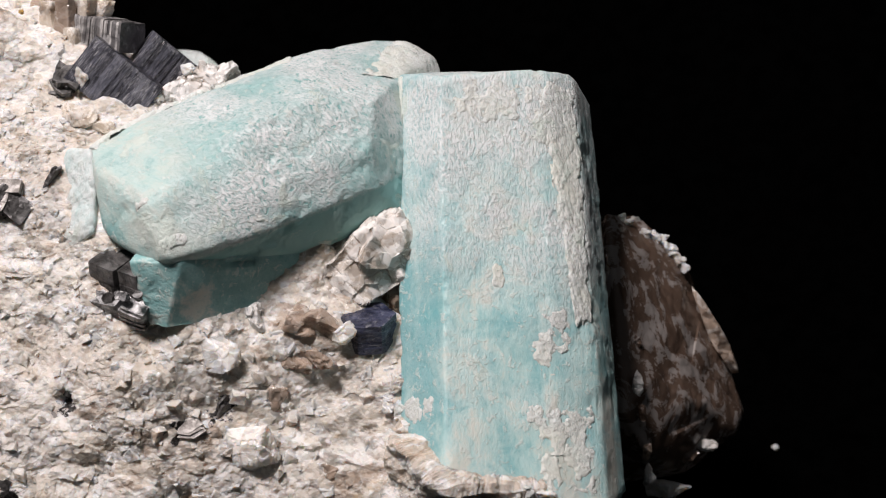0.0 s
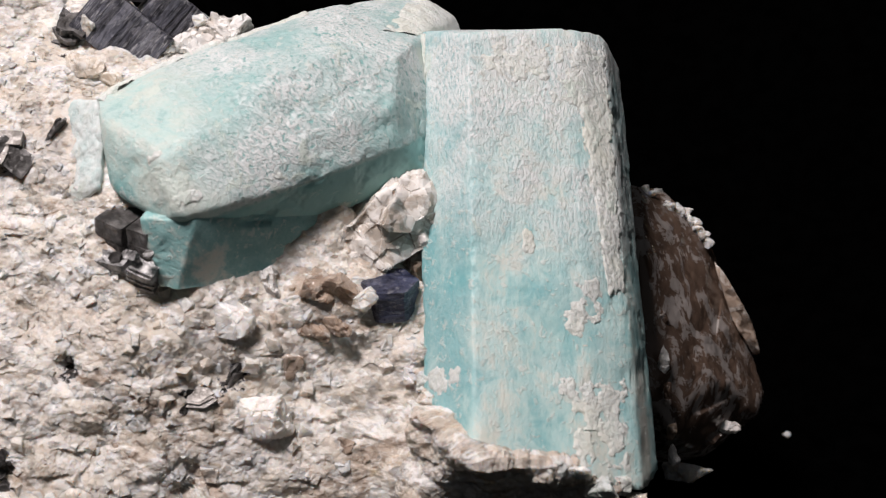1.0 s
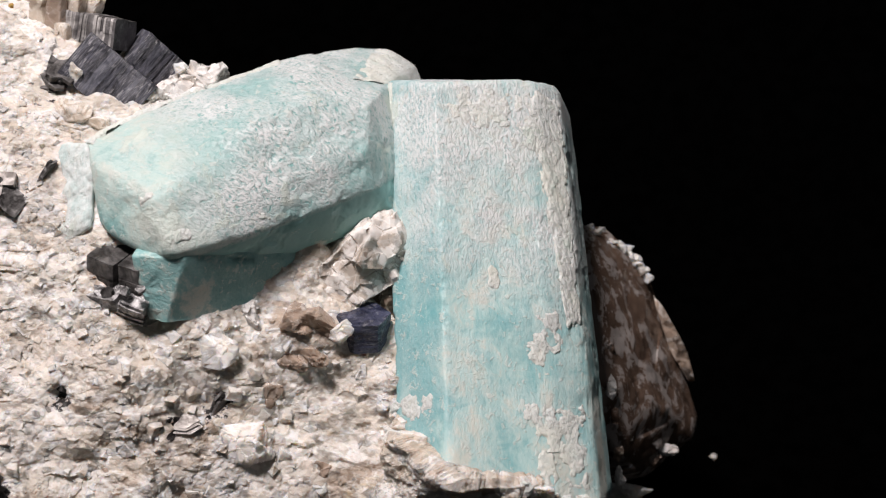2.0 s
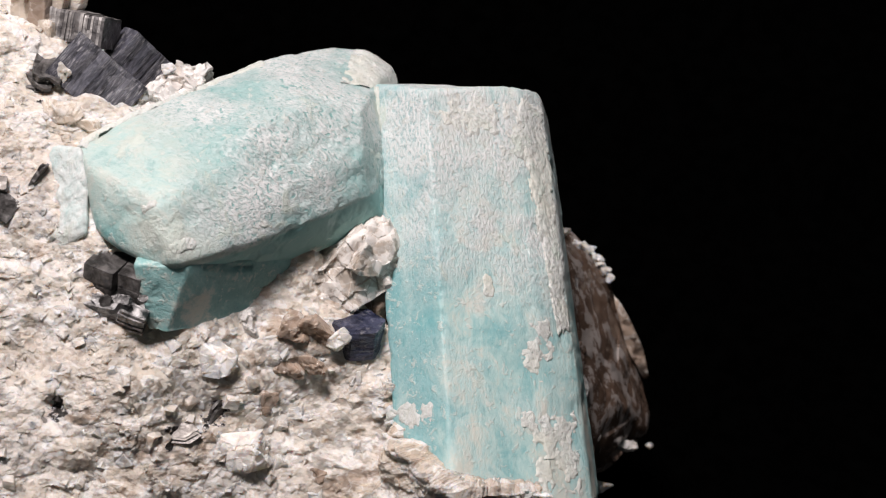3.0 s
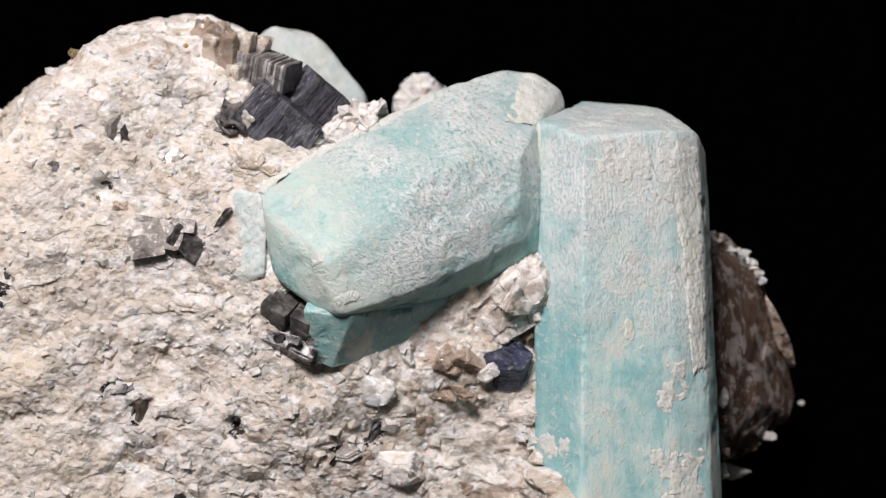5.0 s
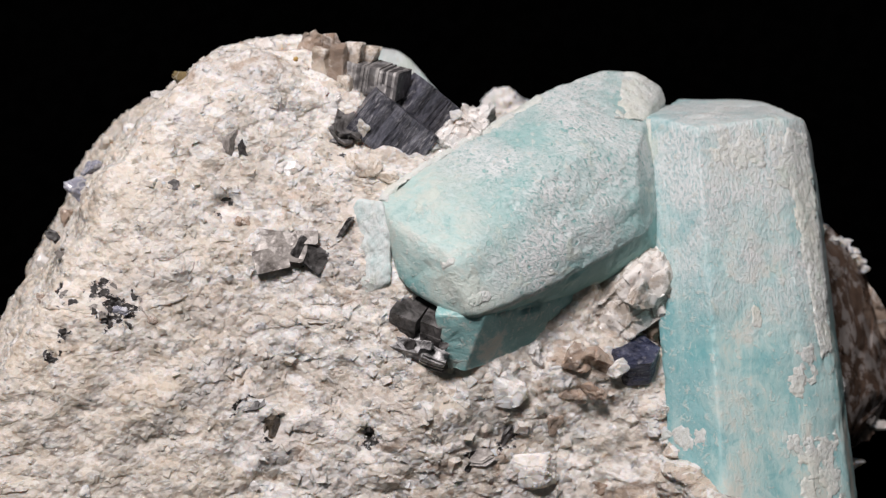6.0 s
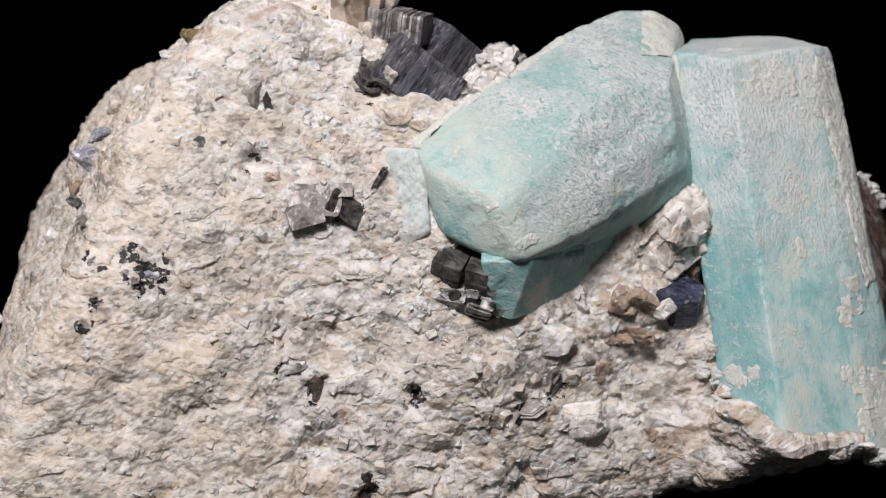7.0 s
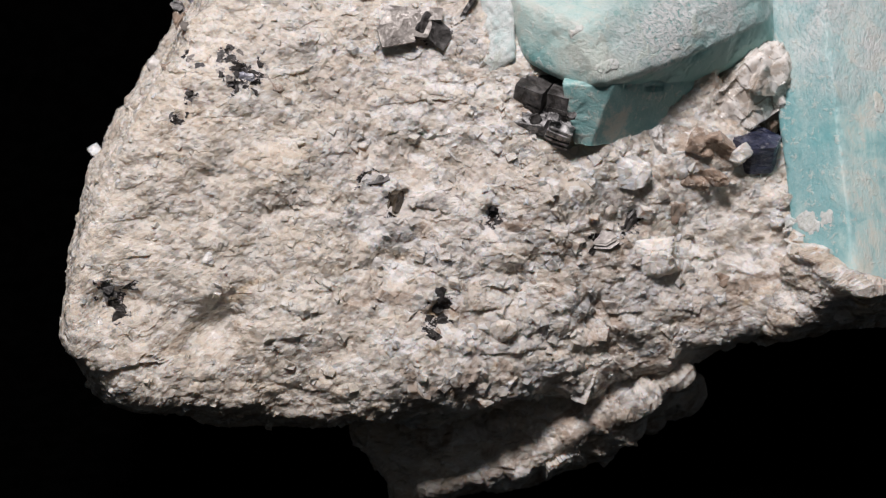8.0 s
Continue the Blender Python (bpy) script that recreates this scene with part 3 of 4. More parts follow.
def crust(shape, corners, thick, cover, grain, salt, parent, label="", mat=None, round_off=True):
    """An uneven crust on a crystal: it swells out of the face where it covers it and dips under it at its ragged rim."""
    a, b_, c, d = (np.array(q, float) for q in corners)
    nu = max(10, int(np.linalg.norm(b_ - a) / 0.014))
    nv = max(10, int(np.linalg.norm(d - a) / 0.014))
    u, v = np.meshgrid(np.linspace(0, 1, nu + 1), np.linspace(0, 1, nv + 1), indexing="ij")
    u, v = u.ravel()[:, None], v.ravel()[:, None]
    p = a * (1 - u) * (1 - v) + b_ * u * (1 - v) + c * u * v + d * (1 - u) * v
    p, n = skin_of(shape, p)
    if round_off:
        edge = 1 - ((2 * u[:, 0] - 1) ** 2 + (2 * v[:, 0] - 1) ** 2)
    else:
        edge = np.minimum(np.minimum(u, 1 - u), np.minimum(v, 1 - v) * nv / nu)[:, 0] * 6 - 0.5
    stretch = p * np.array(grain)
    high = np.clip(edge, -1, 1) * 1.2 + (1.6 if round_off else 1.0) * roll_noise(stretch, 0.16, 4, salt) + cover
    high = np.where(high > 0, np.minimum(high, 0.7) * thick + 0.45 * thick * facets(stretch, 0.09, salt + 7)[0] * np.minimum(high * 3, 1), np.maximum(high, -1) * 0.09)
    p = p + n * (high - 0.004)[:, None] + n * frosted(p, n)[:, None]
    k3 = np.arange((nu + 1) * (nv + 1)).reshape(nu + 1, nv + 1)
    quads = np.stack([k3[:-1, :-1], k3[1:, :-1], k3[1:, 1:], k3[:-1, 1:]], -1).reshape(-1, 4)
    return under("feldspar_crust", mesh_from("feldspar_crust", p, quads, mat or CREAM, True), label, parent)


TALL_SHAPE = shape_of(tall_points, 110)
crust(TALL_SHAPE, [along_tall(2, b2, w) for b2, w in ((-0.22, -1.66), (1.0, -1.52), (1.0, 1.2), (0.55, 1.2))], 0.026, 0.40, (2.0, 2.0, 0.5), 880, tall, "cream white feldspar crust along the edge", None, False)

crust(TALL_SHAPE, [along_tall(0, b2, w) for b2, w in ((-0.04, -1.68), (0.10, -1.68), (0.07, -0.2), (-0.04, -0.2))], 0.03, 0.3, (1, 1, 0.6), 885, tall, "thin cream vein beside the crack", None, False)


def patch(shape, x, y, z, w, h, parent, salt, mat=None):
    """A small uneven crust on a sloping crystal face."""
    c, n = skin_of(shape, np.array([(x, y, z)], float))
    c, n = c[0], n[0]
    u = np.cross(AXIS, n)
    u, v = u / np.linalg.norm(u) * w * 1.7, AXIS / np.linalg.norm(AXIS) * h * 1.7
    return crust(shape, (c - u - v, c + u - v, c + u + v, c - u + v), 0.020, -0.25, (1, 1, 1), salt * 3, parent, "", mat)


for i, (x, y, z, w, h) in enumerate(((5.70, 1.17, -1.25, .13, .15), (5.66, 0.96, -1.49, .15, .13), (5.82, 1.32, -1.10, .10, .08), (5.82, 0.48, -2.23, .16, .20), (6.12, 0.48, -2.45, .17, .24),
                                      (6.2, 0.33, -2.76, .14, .18), (5.59, 0.52, -2.0, .08, .10), (5.84, 0.17, -2.65, .09, .14), (4.96, 1.29, -0.52, .05, .12), (4.07, 0.37, -2.05, .12, .11),
                                      (4.30, 0.20, -1.98, .08, .11), (4.55, 2.53, 1.40, .36, .18), (5.3, 2.75, 1.42, .22, .16))):
    patch(TALL_SHAPE, x, y, z, w, h, tall, 100 + i)

# lying crystal
lying_points = [(1.53, 0.34, 0.86), (2.0, 0.40, 0.50), (1.87, 1.06, 1.40), (2.49, 1.76, 1.62), (3.2, 1.62, 1.0), (0.35, 0.72, 1.24), (2.1, 2.4, 1.84), (0.75, 1.5, 1.58), (0.8, -0.22, 0.3), (-0.02, 0.12, 0.03), (0.55, -0.16, -0.12), (1.14, -0.42, -0.08), (1.55, -0.12, 0.0), (2.20, 0.44, 0.13), (2.72, 0.92, 0.32), (3.28, 1.50, 0.53), (3.49, 1.89, 0.07), (-0.46, 0.82, 1.12), (0.0, 0.20, 0.82), (0.8, -0.16, 0.64),
                (0.93, 2.35, 1.72), (1.7, 3.3, 1.93), (2.45, 4.2, 1.99), (2.95, 4.2, 1.96), (3.38, 4.3, 1.70), (3.5, 4.3, 1.3), (3.13, 2.14, 1.50), (3.42, 2.4, 0.95), (3.2, 3.0, 1.66), (2.42, 1.08, -0.40), (1.3, 0.2, -0.5), (0.0, 1.5, 0.0), (3.2, 4.6, 0.3)]


def worn_end(d):
    """The lying crystal's free end is worn round, the far one keeps its edges."""
    return 30 + 60 * np.clip(0.35 + 0.9 * d[:, 0], 0, 1)


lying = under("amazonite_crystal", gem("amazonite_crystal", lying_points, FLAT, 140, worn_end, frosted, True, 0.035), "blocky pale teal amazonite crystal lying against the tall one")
LYING_SHAPE = shape_of(lying_points, worn_end)
crust(LYING_SHAPE, ((-0.60, 0.92, 1.02), (-0.40, 0.62, 1.08), (0.98, 2.08, 1.72), (0.76, 2.40, 1.66)), 0.05, 0.5, (1, 1, 1), 930, lying, "cream rim along the upper edge", None, False)
crust(LYING_SHAPE, ((2.85, 2.9, 1.84), (2.78, 4.15, 1.98), (3.52, 4.35, 1.55), (3.42, 2.9, 1.40)), 0.03, 0.75, (1, 1, 1), 950, lying, "white feldspar cap on the far end", None, False)
crust(LYING_SHAPE, ((0.66, 2.35, 1.64), (0.95, 2.06, 1.72), (1.75, 3.0, 1.92), (1.5, 3.35, 1.88)), 0.03, 0.1, (1, 1, 1), 940, lying, "", None, False)
for i, (x, y, z, w, h) in enumerate(((1.10, -0.36, 0.10, .12, .07), (2.15, 0.50, 0.30, .10, .05), (0.75, -0.1, 0.60, .08, .07))):
    patch(LYING_SHAPE, x, y, z, w, h, lying, 140 + i)

deep_points = [(0.60, -0.30, -0.10), (0.80, -0.26, -0.98), (1.02, -0.26, -1.0), (1.28, -0.22, -0.10), (2.45, 1.05, -0.42), (2.5, 1.25, 0.1), (1.75, 0.5, -1.05), (0.9, 1.0, -1.0), (2.2, 2.0, -0.6), (0.7, 1.2, 0.1)]
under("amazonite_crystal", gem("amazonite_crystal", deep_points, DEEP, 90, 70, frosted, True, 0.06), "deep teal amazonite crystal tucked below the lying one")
pale_points = [(-1.10, 0.36, -0.05), (-0.55, 0.20, -0.22), (-0.1, 0.14, 0.1), (-0.3, 0.66, 1.08), (-0.66, 0.74, 1.08), (-0.95, 0.62, 0.5), (-0.5, 1.6, 0.3), (-0.15, 0.4, 0.6)]
under("amazonite_crystal", gem("amazonite_crystal", pale_points, PALE, 90, 30, lambda p, n: 0.06 * facets(p, 0.40, 91)[0] + 0.035 * roll_noise(p, 0.25, 3, 93)), "small bluish white amazonite crystal in the matrix")
back_points = [(-2.0, 6.0, 1.30), (-1.75, 6.0, 1.53), (-1.1, 6.0, 1.50), (-0.85, 6.1, 1.28), (-0.55, 6.0, 0.88), (-0.15, 6.0, 0.45), (0.0, 6.6, -0.3), (-2.2, 6.8, 0.2), (-1.9, 5.6, 0.2), (-0.2, 5.6, -0.2)]
under("amazonite_crystal", gem("amazonite_crystal", back_points, PALE, 60, 40, lambda p, n: frosted(p, n) + 0.05 * facets(p, 0.5, 92)[0]), "bluish white amazonite crystal at the back of the stone")
knob_points = [(0.0, 7.5, -0.4), (0.12, 7.5, 0.15), (0.35, 7.5, 0.36), (0.55, 7.5, 0.40), (0.88, 7.5, 0.24), (1.12, 7.6, -0.05), (1.2, 7.8, -0.8), (-0.1, 8.0, -0.9), (0.5, 7.0, -0.8)]
under("feldspar_crystal", gem("feldspar_crystal", knob_points, GRAIN, 40, 25, crumbly), "white feldspar knob at the back of the stone")

# ---- smoky quartz behind the tall crystal
smoky_points = [(5.75, 4.6, -0.62), (6.08, 5.1, -0.78), (6.42, 5.1, -1.08), (6.72, 5.3, -1.48), (6.80, 5.4, -1.88), (7.40, 5.5, -3.20), (7.66, 5.4, -3.86), (7.56, 5.0, -3.98), (7.28, 4.6, -3.95), (6.92, 4.3, -4.42),
                (6.18, 4.5, -1.08), (6.28, 3.65, -1.75), (6.60, 3.40, -2.62), (7.02, 3.90, -3.10), (6.55, 3.15, -3.6), (6.3, 2.9, -3.0), (6.0, 3.6, -1.2), (5.5, 3.4, -2.5), (5.4, 5.6, -0.9), (5.7, 6.5, -3.0), (7.2, 6.2, -3.6), (5.5, 4.0, -4.6)]


def chipped(p, n):
    return 0.06 * facets(p, 1.3, 61)[0] + 0.03 * facets(p, 0.5, 62)[0] + 0.006 * facets(p, 0.12, 64)[0] + 0.02 * roll_noise(p, 0.5, 3, 63)


smoky = under("smoky_quartz_crystal", gem("smoky_quartz_crystal", smoky_points, SMOKY, 110, 150, chipped), "translucent brown smoky quartz crystal dusted with pale grey film")
lobe_points = [(6.85, 5.1, -1.7), (7.1, 5.1, -2.0), (7.45, 5.25, -2.7), (7.60, 5.35, -3.2), (7.48, 5.3, -3.22), (7.15, 5.2, -2.6), (7.2, 5.7, -2.6), (7.5, 5.7, -3.1)]
under("splinter", gem("splinter", lobe_points, TAN_QUARTZ, 40, 30, lambda p, n: 0.015 * roll_noise(p, 0.4, 3, 64)), "pale brown quartz splinter", smoky)

# ---- mica books
def plate_mesh(name, mat, u, v, thick, salt, ragged=0.0):
    """One mica leaf: an uneven six-sided sheet."""
    rnd = random.Random(salt)
    n = 12
    ring = []
    for i in range(n):
        a = i * 2 * math.pi / n
        six = math.cos(math.pi / 6) / math.cos((a % (math.pi / 3)) - math.pi / 6)
        r = six * (rnd.uniform(0.965 - ragged, 1.01) if u > 0.24 else rnd.uniform(0.62, 1.12))
        ring.append((r * math.cos(a) * u, r * math.sin(a) * v))
    verts = [(x, y, z) for z in (-thick, thick) for x, y in ring]
    verts = np.array(verts) * CM
    me = bpy.data.meshes.new(name)
    faces = [tuple(range(n - 1, -1, -1)), tuple(range(n, 2 * n))] + [(i, (i + 1) % n, n + (i + 1) % n, n + i) for i in range(n)]
    me.from_pydata([tuple(c) for c in verts], [], faces)
    me.materials.append(mat)
    return me


def chipped_leaf(mat, u, v, thick, z, salt, depth):
    """One leaf of a large book: a six-sided sheet whose rim is chipped in step with its neighbours."""
    rnd = random.Random(salt)
    n = 40
    a = np.arange(n) * 2 * np.pi / n
    six = math.cos(math.pi / 6) / np.cos((a % (math.pi / 3)) - math.pi / 6)
    ring = np.stack([np.cos(a) * u, np.sin(a) * v, np.full(n, z)], 1)
    r = six * (1 + rnd.uniform(-0.022, 0.006) - depth * np.maximum(roll_noise(ring + 7.3, 0.34, 3, salt // 1000) + 0.1, 0) - 0.3 * depth * np.maximum(ripple(ring, 0.10, 31), 0))
    ring[:, :2] *= r[:, None]
    verts = np.concatenate([ring + (0, 0, -thick), ring + (0, 0, thick)]) * CM
    me = bpy.data.meshes.new("leaf")
    me.from_pydata([tuple(c) for c in verts], [], [tuple(range(n - 1, -1, -1)), tuple(range(n, 2 * n))] + [(i, (i + 1) % n, n + (i + 1) % n, n + i) for i in range(n)])
    me.materials.append(mat)
    return me


def mica_book(place, stack, edge, size, leaves, mat, label, salt, wild=0.12, ragged=0.0, comb=0.0):
    """A book of mica leaves: size is its height along stack and the half widths of its leaves, the first of them along edge."""
    rnd = random.Random(salt)
    s = Vector(stack).normalized()
    e = (Vector(edge) - s * Vector(edge).dot(s)).normalized()
    f = s.cross(e)
    high, u, v = size
    turn = Matrix((e, f, s)).transposed().to_4x4()
    book = under("mica_book", plate_mesh("mica_book", mat, u * (0.8 if comb else 0.95), v * (0.8 if comb else 0.95), high / 2 * 0.97, salt, ragged), label)
    book.matrix_basis = Matrix.Translation(Vector([c * CM for c in place])) @ turn
    shapes = [plate_mesh("leaf", mat, u, v, high / leaves * 0.495, salt + 1 + i, ragged) for i in range(min(leaves, 6))]
    cuts = [0.0]
    for i in range(leaves):
        cuts.append(cuts[-1] + rnd.uniform(0.25, 1.0) ** 2)
    cuts = [c / cuts[-1] for c in cuts]
    for i in range(leaves):
        if comb:
            lo, hi = cuts[i], cuts[i + 1]
            z = ((lo + hi) / 2 - 0.5) * high
            leaf = under("leaf", chipped_leaf(mat, u, v, (hi - lo) * high * 0.5, z, salt * 1000 + i, comb), "", book)
            continue
        leaf = under("leaf", shapes[i % len(shapes)], "", book)
        off = Vector((rnd.uniform(-wild, wild) * u, rnd.uniform(-wild, wild) * v, ((i + 0.5) / leaves - 0.5) * high)) * CM
        leaf.matrix_basis = Matrix.Translation(off) @ Euler((rnd.uniform(-0.15, 0.15) * wild, rnd.uniform(-0.15, 0.15) * wild, rnd.uniform(-0.4, 0.4) * wild + (0, math.pi)[wild > 0.09 and i % 2])).to_matrix().to_4x4() @ Matrix.Diagonal((1 + rnd.uniform(-0.3, 0.3) * wild, 1 + rnd.uniform(-0.3, 0.3) * wild, 1, 1))
    return book


def slab_leaf(mat, u, v, thick, z, salt, depth):
    """One leaf of a cleaved block: a four-sided sheet with blunt corners and a finely nicked rim."""
    rnd = random.Random(salt)
    n = 56
    a = np.arange(n) * 2 * np.pi / n
    k = (np.abs(np.cos(a)) ** 24 + np.abs(np.sin(a)) ** 24) ** (-1 / 24)
    ring = np.stack([np.cos(a) * k * u, np.sin(a) * k * v, np.full(n, z)], 1)
    nick = rnd.uniform(0, 1) ** 3 * depth + 0.8 * depth * np.maximum(roll_noise(ring * (1, 1, 0.5) + 3.1, 0.30, 3, salt // 1000) - 0.1, 0)
    ring[:, :2] *= (1 - nick)[:, None]
    verts = np.concatenate([ring + (0, 0, -thick), ring + (0, 0, thick)]) * CM
    me = bpy.data.meshes.new("leaf")
    me.from_pydata([tuple(c) for c in verts], [], [tuple(range(n - 1, -1, -1)), tuple(range(n, 2 * n))] + [(i, (i + 1) % n, n + (i + 1) % n, n + i) for i in range(n)])
    me.materials.append(mat)
    return me


def slab_book(place, stack, edge, size, leaves, mat, label, salt, depth):
    """A cleaved block of mica whose leaves show as fine lines on its flat sides: size is its length along stack and the half widths of its leaves, the first along edge."""
    rnd = random.Random(salt)
    s = Vector(stack).normalized()
    e = (Vector(edge) - s * Vector(edge).dot(s)).normalized()
    long, u, v = size
    book = under("mica_book", slab_leaf(mat, u * 0.9, v * 0.9, long * 0.48, 0.0, salt * 1000 + 900, 0.02), label)
    book.matrix_basis = Matrix.Translation(Vector([c * CM for c in place])) @ Matrix((e, s.cross(e), s)).transposed().to_4x4()
    cuts = [0.0]
    for i in range(leaves):
        cuts.append(cuts[-1] + rnd.uniform(0.2, 1.0) ** 2)
    for i in range(leaves):
        lo, hi = cuts[i] / cuts[-1], cuts[i + 1] / cuts[-1]
        under("leaf", slab_leaf(mat, u, v, (hi - lo) * long * 0.5, ((lo + hi) / 2 - 0.5) * long, salt * 1000 + i, depth), "", book)
    return book


slab_book((-0.37, 1.72, 1.73), (0.77, 0.07, -0.63), (0.45, 0.25, 0.50), (1.12, 0.36, 0.32), 60, BOOK_MICA, "dark indigo grey mica book with fine striations", 200, 0.03)
slab_book((0.07, 2.30, 1.90), (0.62, 0.35, -0.68), (0.35, 0.25, 0.60), (0.78, 0.27, 0.28), 44, BOOK_MICA, "dark grey mica book with a ribbed pale edge", 220, 0.04)
slab_book((-0.66, 2.10, 2.37), (1.0, -0.22, -0.12), (0.15, 0.10, 0.90), (0.88, 0.21, 0.27), 30, RIBBED_MICA, "ribbed silvery grey mica book", 240, 0.16)
# two black pieces put in for the darkness of the gap here
mica_book((-1.12, 1.50, 1.68), (0.2, -0.5, 0.8), (1, 0.3, -0.2), (0.22, 0.26, 0.20), 5, DARK_MICA, "black broken mica leaves standing in for the shade of a gap", 256, 0.2)
mica_book((-0.98, 1.45, 1.80), (0.35, -0.5, 0.8), (1, 0.2, 0.1), (0.35, 0.235, 0.26), 6, DARK_MICA, "black broken mica leaves standing in for the shade of a gap", 255, 0.2)
slab_book((0.20, 0.16, -0.40), (0.15, -0.30, 0.95), (1.0, -0.35, 0.05), (0.50, 0.21, 0.30), 11, DARK_MICA, "black mica block under the lying crystal", 261, 0.16)
slab_book((0.60, 0.03, -0.44), (0.05, -0.25, 0.97), (1.0, -0.30, 0.10), (0.44, 0.17, 0.28), 9, DARK_MICA, "black mica block under the lying crystal", 262, 0.14)
slab_book((0.24, 0.03, -0.72), (-0.10, -0.45, 0.90), (1.0, -0.30, 0.0), (0.34, 0.24, 0.28), 7, GLINT_MICA, "silver flecked mica block under the lying crystal", 263, 0.20)
slab_book((0.62, -0.08, -0.76), (0.25, -0.55, 0.80), (1.0, -0.30, 0.1), (0.34, 0.19, 0.26), 7, GLINT_MICA, "silver flecked mica block under the lying crystal", 264, 0.22)
for i in range(6):
    rnd = random.Random(900 + i)
    x, z = 0.10 + 0.16 * (i % 5) + rnd.uniform(-0.05, 0.05), -0.58 - 0.24 * (i // 5) + rnd.uniform(-0.08, 0.08)
    w = rnd.uniform(0.06, 0.11)
    mica_book((x, -0.16 - 0.32 * x + rnd.uniform(-0.03, 0.03), z), (rnd.uniform(-0.3, 0.3), -0.8, rnd.uniform(0.0, 0.6)), (0.9, -0.3, rnd.uniform(-0.6, 0.6)), (0.08, w, w * 0.8), 3, (GLINT_MICA, DARK_MICA, GLINT_MICA)[i % 3], ("silver flecked", "black", "silver flecked")[i % 3] + " mica flakes under the lying crystal", 270 + 7 * i, 0.16)
mica_book((3.30, 0.98, -1.27), (0.05, -0.25, 1.0), (1.0, 0.3, 0.1), (0.42, 0.36, 0.34), 6, BLUE_MICA, "midnight blue mica book beside the tall crystal", 290, 0.08, 0.0, 0.06)
mica_book((3.32, 1.08, -1.54), (0.05, -0.25, 1.0), (1.0, 0.3, 0.1), (0.26, 0.26, 0.26), 3, DARK_MICA, "small black mica book below the blue one", 300, 0.1)
slab_book(on_rock(-1.62, 0.52, -0.02), (0.22, -0.80, 0.55), (0.95, 0.25, -0.22), (0.26, 0.36, 0.20), 9, SILVER_MICA, "silvery brown mica book set in the white matrix", 311, 0.22)
slab_book(on_rock(-1.74, 0.38, -0.04), (0.30, -0.78, 0.50), (0.95, 0.30, 0.20), (0.26, 0.24, 0.16), 7, SILVER_MICA, "silvery brown mica book set in the white matrix", 312, 0.25)
slab_book(on_rock(-1.26, 0.40, -0.03), (0.45, -0.75, 0.42), (0.70, 0.20, -0.62), (0.28, 0.26, 0.17), 8, DARK_MICA, "black mica book set in the white matrix", 313, 0.18)
slab_book(on_rock(-1.36, 0.60, -0.02), (0.10, -0.70, 0.70), (0.95, 0.30, -0.20), (0.22, 0.24, 0.10), 7, SILVER_MICA, "silvery brown mica book set in the white matrix", 314, 0.25)
mica_book(on_rock(-0.78, 0.72, -0.03), (0.86, -0.2, -0.45), (0.4, 0.3, 0.85), (0.06, 0.22, 0.12), 2, DARK_MICA, "thin dark mica seam", 335, 0.1)
mica_book(on_rock(-2.46, 1.78, -0.16), (0.9, -0.4, 0.1), (0.1, 0.2, 0.95), (0.28, 0.26, 0.20), 12, SILVER_MICA, "grey brown ribbed mica book", 340, 0.12, 0.0, 0.3)
mica_book(on_rock(-2.24, 1.74, -0.05), (0.85, -0.3, 0.45), (-0.3, 0.2, 0.9), (0.08, 0.14, 0.12), 3, DARK_MICA, "small dark mica book", 350, 0.1)
mica_book(on_rock(-1.60, 1.42, -0.07), (0.12, -0.62, 0.78), (1, 0.3, 0.1), (0.10, 0.17, 0.13), 4, MIRROR_MICA, "bright silver mica flakes", 360, 0.3)
mica_book(on_rock(-1.56, -1.72, -0.03), (0.9, -0.4, 0.1), (0.1, 0.2, 0.95), (0.24, 0.22, 0.2), 4, BRONZE_MICA, "dark bronze mica book in a hollow", 370, 0.1)
mica_book(on_rock(-0.32, -2.08, -0.08), (0.4, -0.6, 0.6), (1, 0.3, 0.2), (0.10, 0.18, 0.12), 4, SILVER_MICA, "small blue grey mica flakes", 380, 0.3)
mica_book(on_rock(-0.24, -1.80, -0.08), (0.9, -0.5, 0.1), (0.1, 0.2, 0.95), (0.10, 0.14, 0.1), 3, DARK_MICA, "small black mica flakes", 390, 0.3)
mica_book(on_rock(1.15, -2.28, -0.07), (0.1, -0.75, 0.6), (1, 0.3, -0.3), (0.12, 0.32, 0.14), 4, SILVER_MICA, "silver grey mica flakes in the matrix", 400, 0.3)
mica_book(on_rock(1.58, -2.18, -0.10), (0.8, -0.5, -0.2), (0.1, 0.2, 0.95), (0.16, 0.22, 0.14), 4, DARK_MICA, "black mica flakes in the matrix", 410, 0.25)
mica_book(on_rock(-2.44, 1.03, -0.10), (0.5, -0.7, 0.3), (1, 0.2, -0.5), (0.12, 0.15, 0.12), 3, DARK_MICA, "dark brown mica in a hollow", 420, 0.2)
mica_book(on_rock(-1.87, -1.40, -0.07), (0.1, -0.6, 0.75), (1, 0.3, 0.2), (0.08, 0.22, 0.10), 3, DARK_MICA, "slate blue mica flakes in the matrix", 430, 0.3)
spots = [(-3.08, 1.38, .10), (-4.62, 0.8, .10), (-4.5, 0.55, .09)]
scatter = random.Random(77)
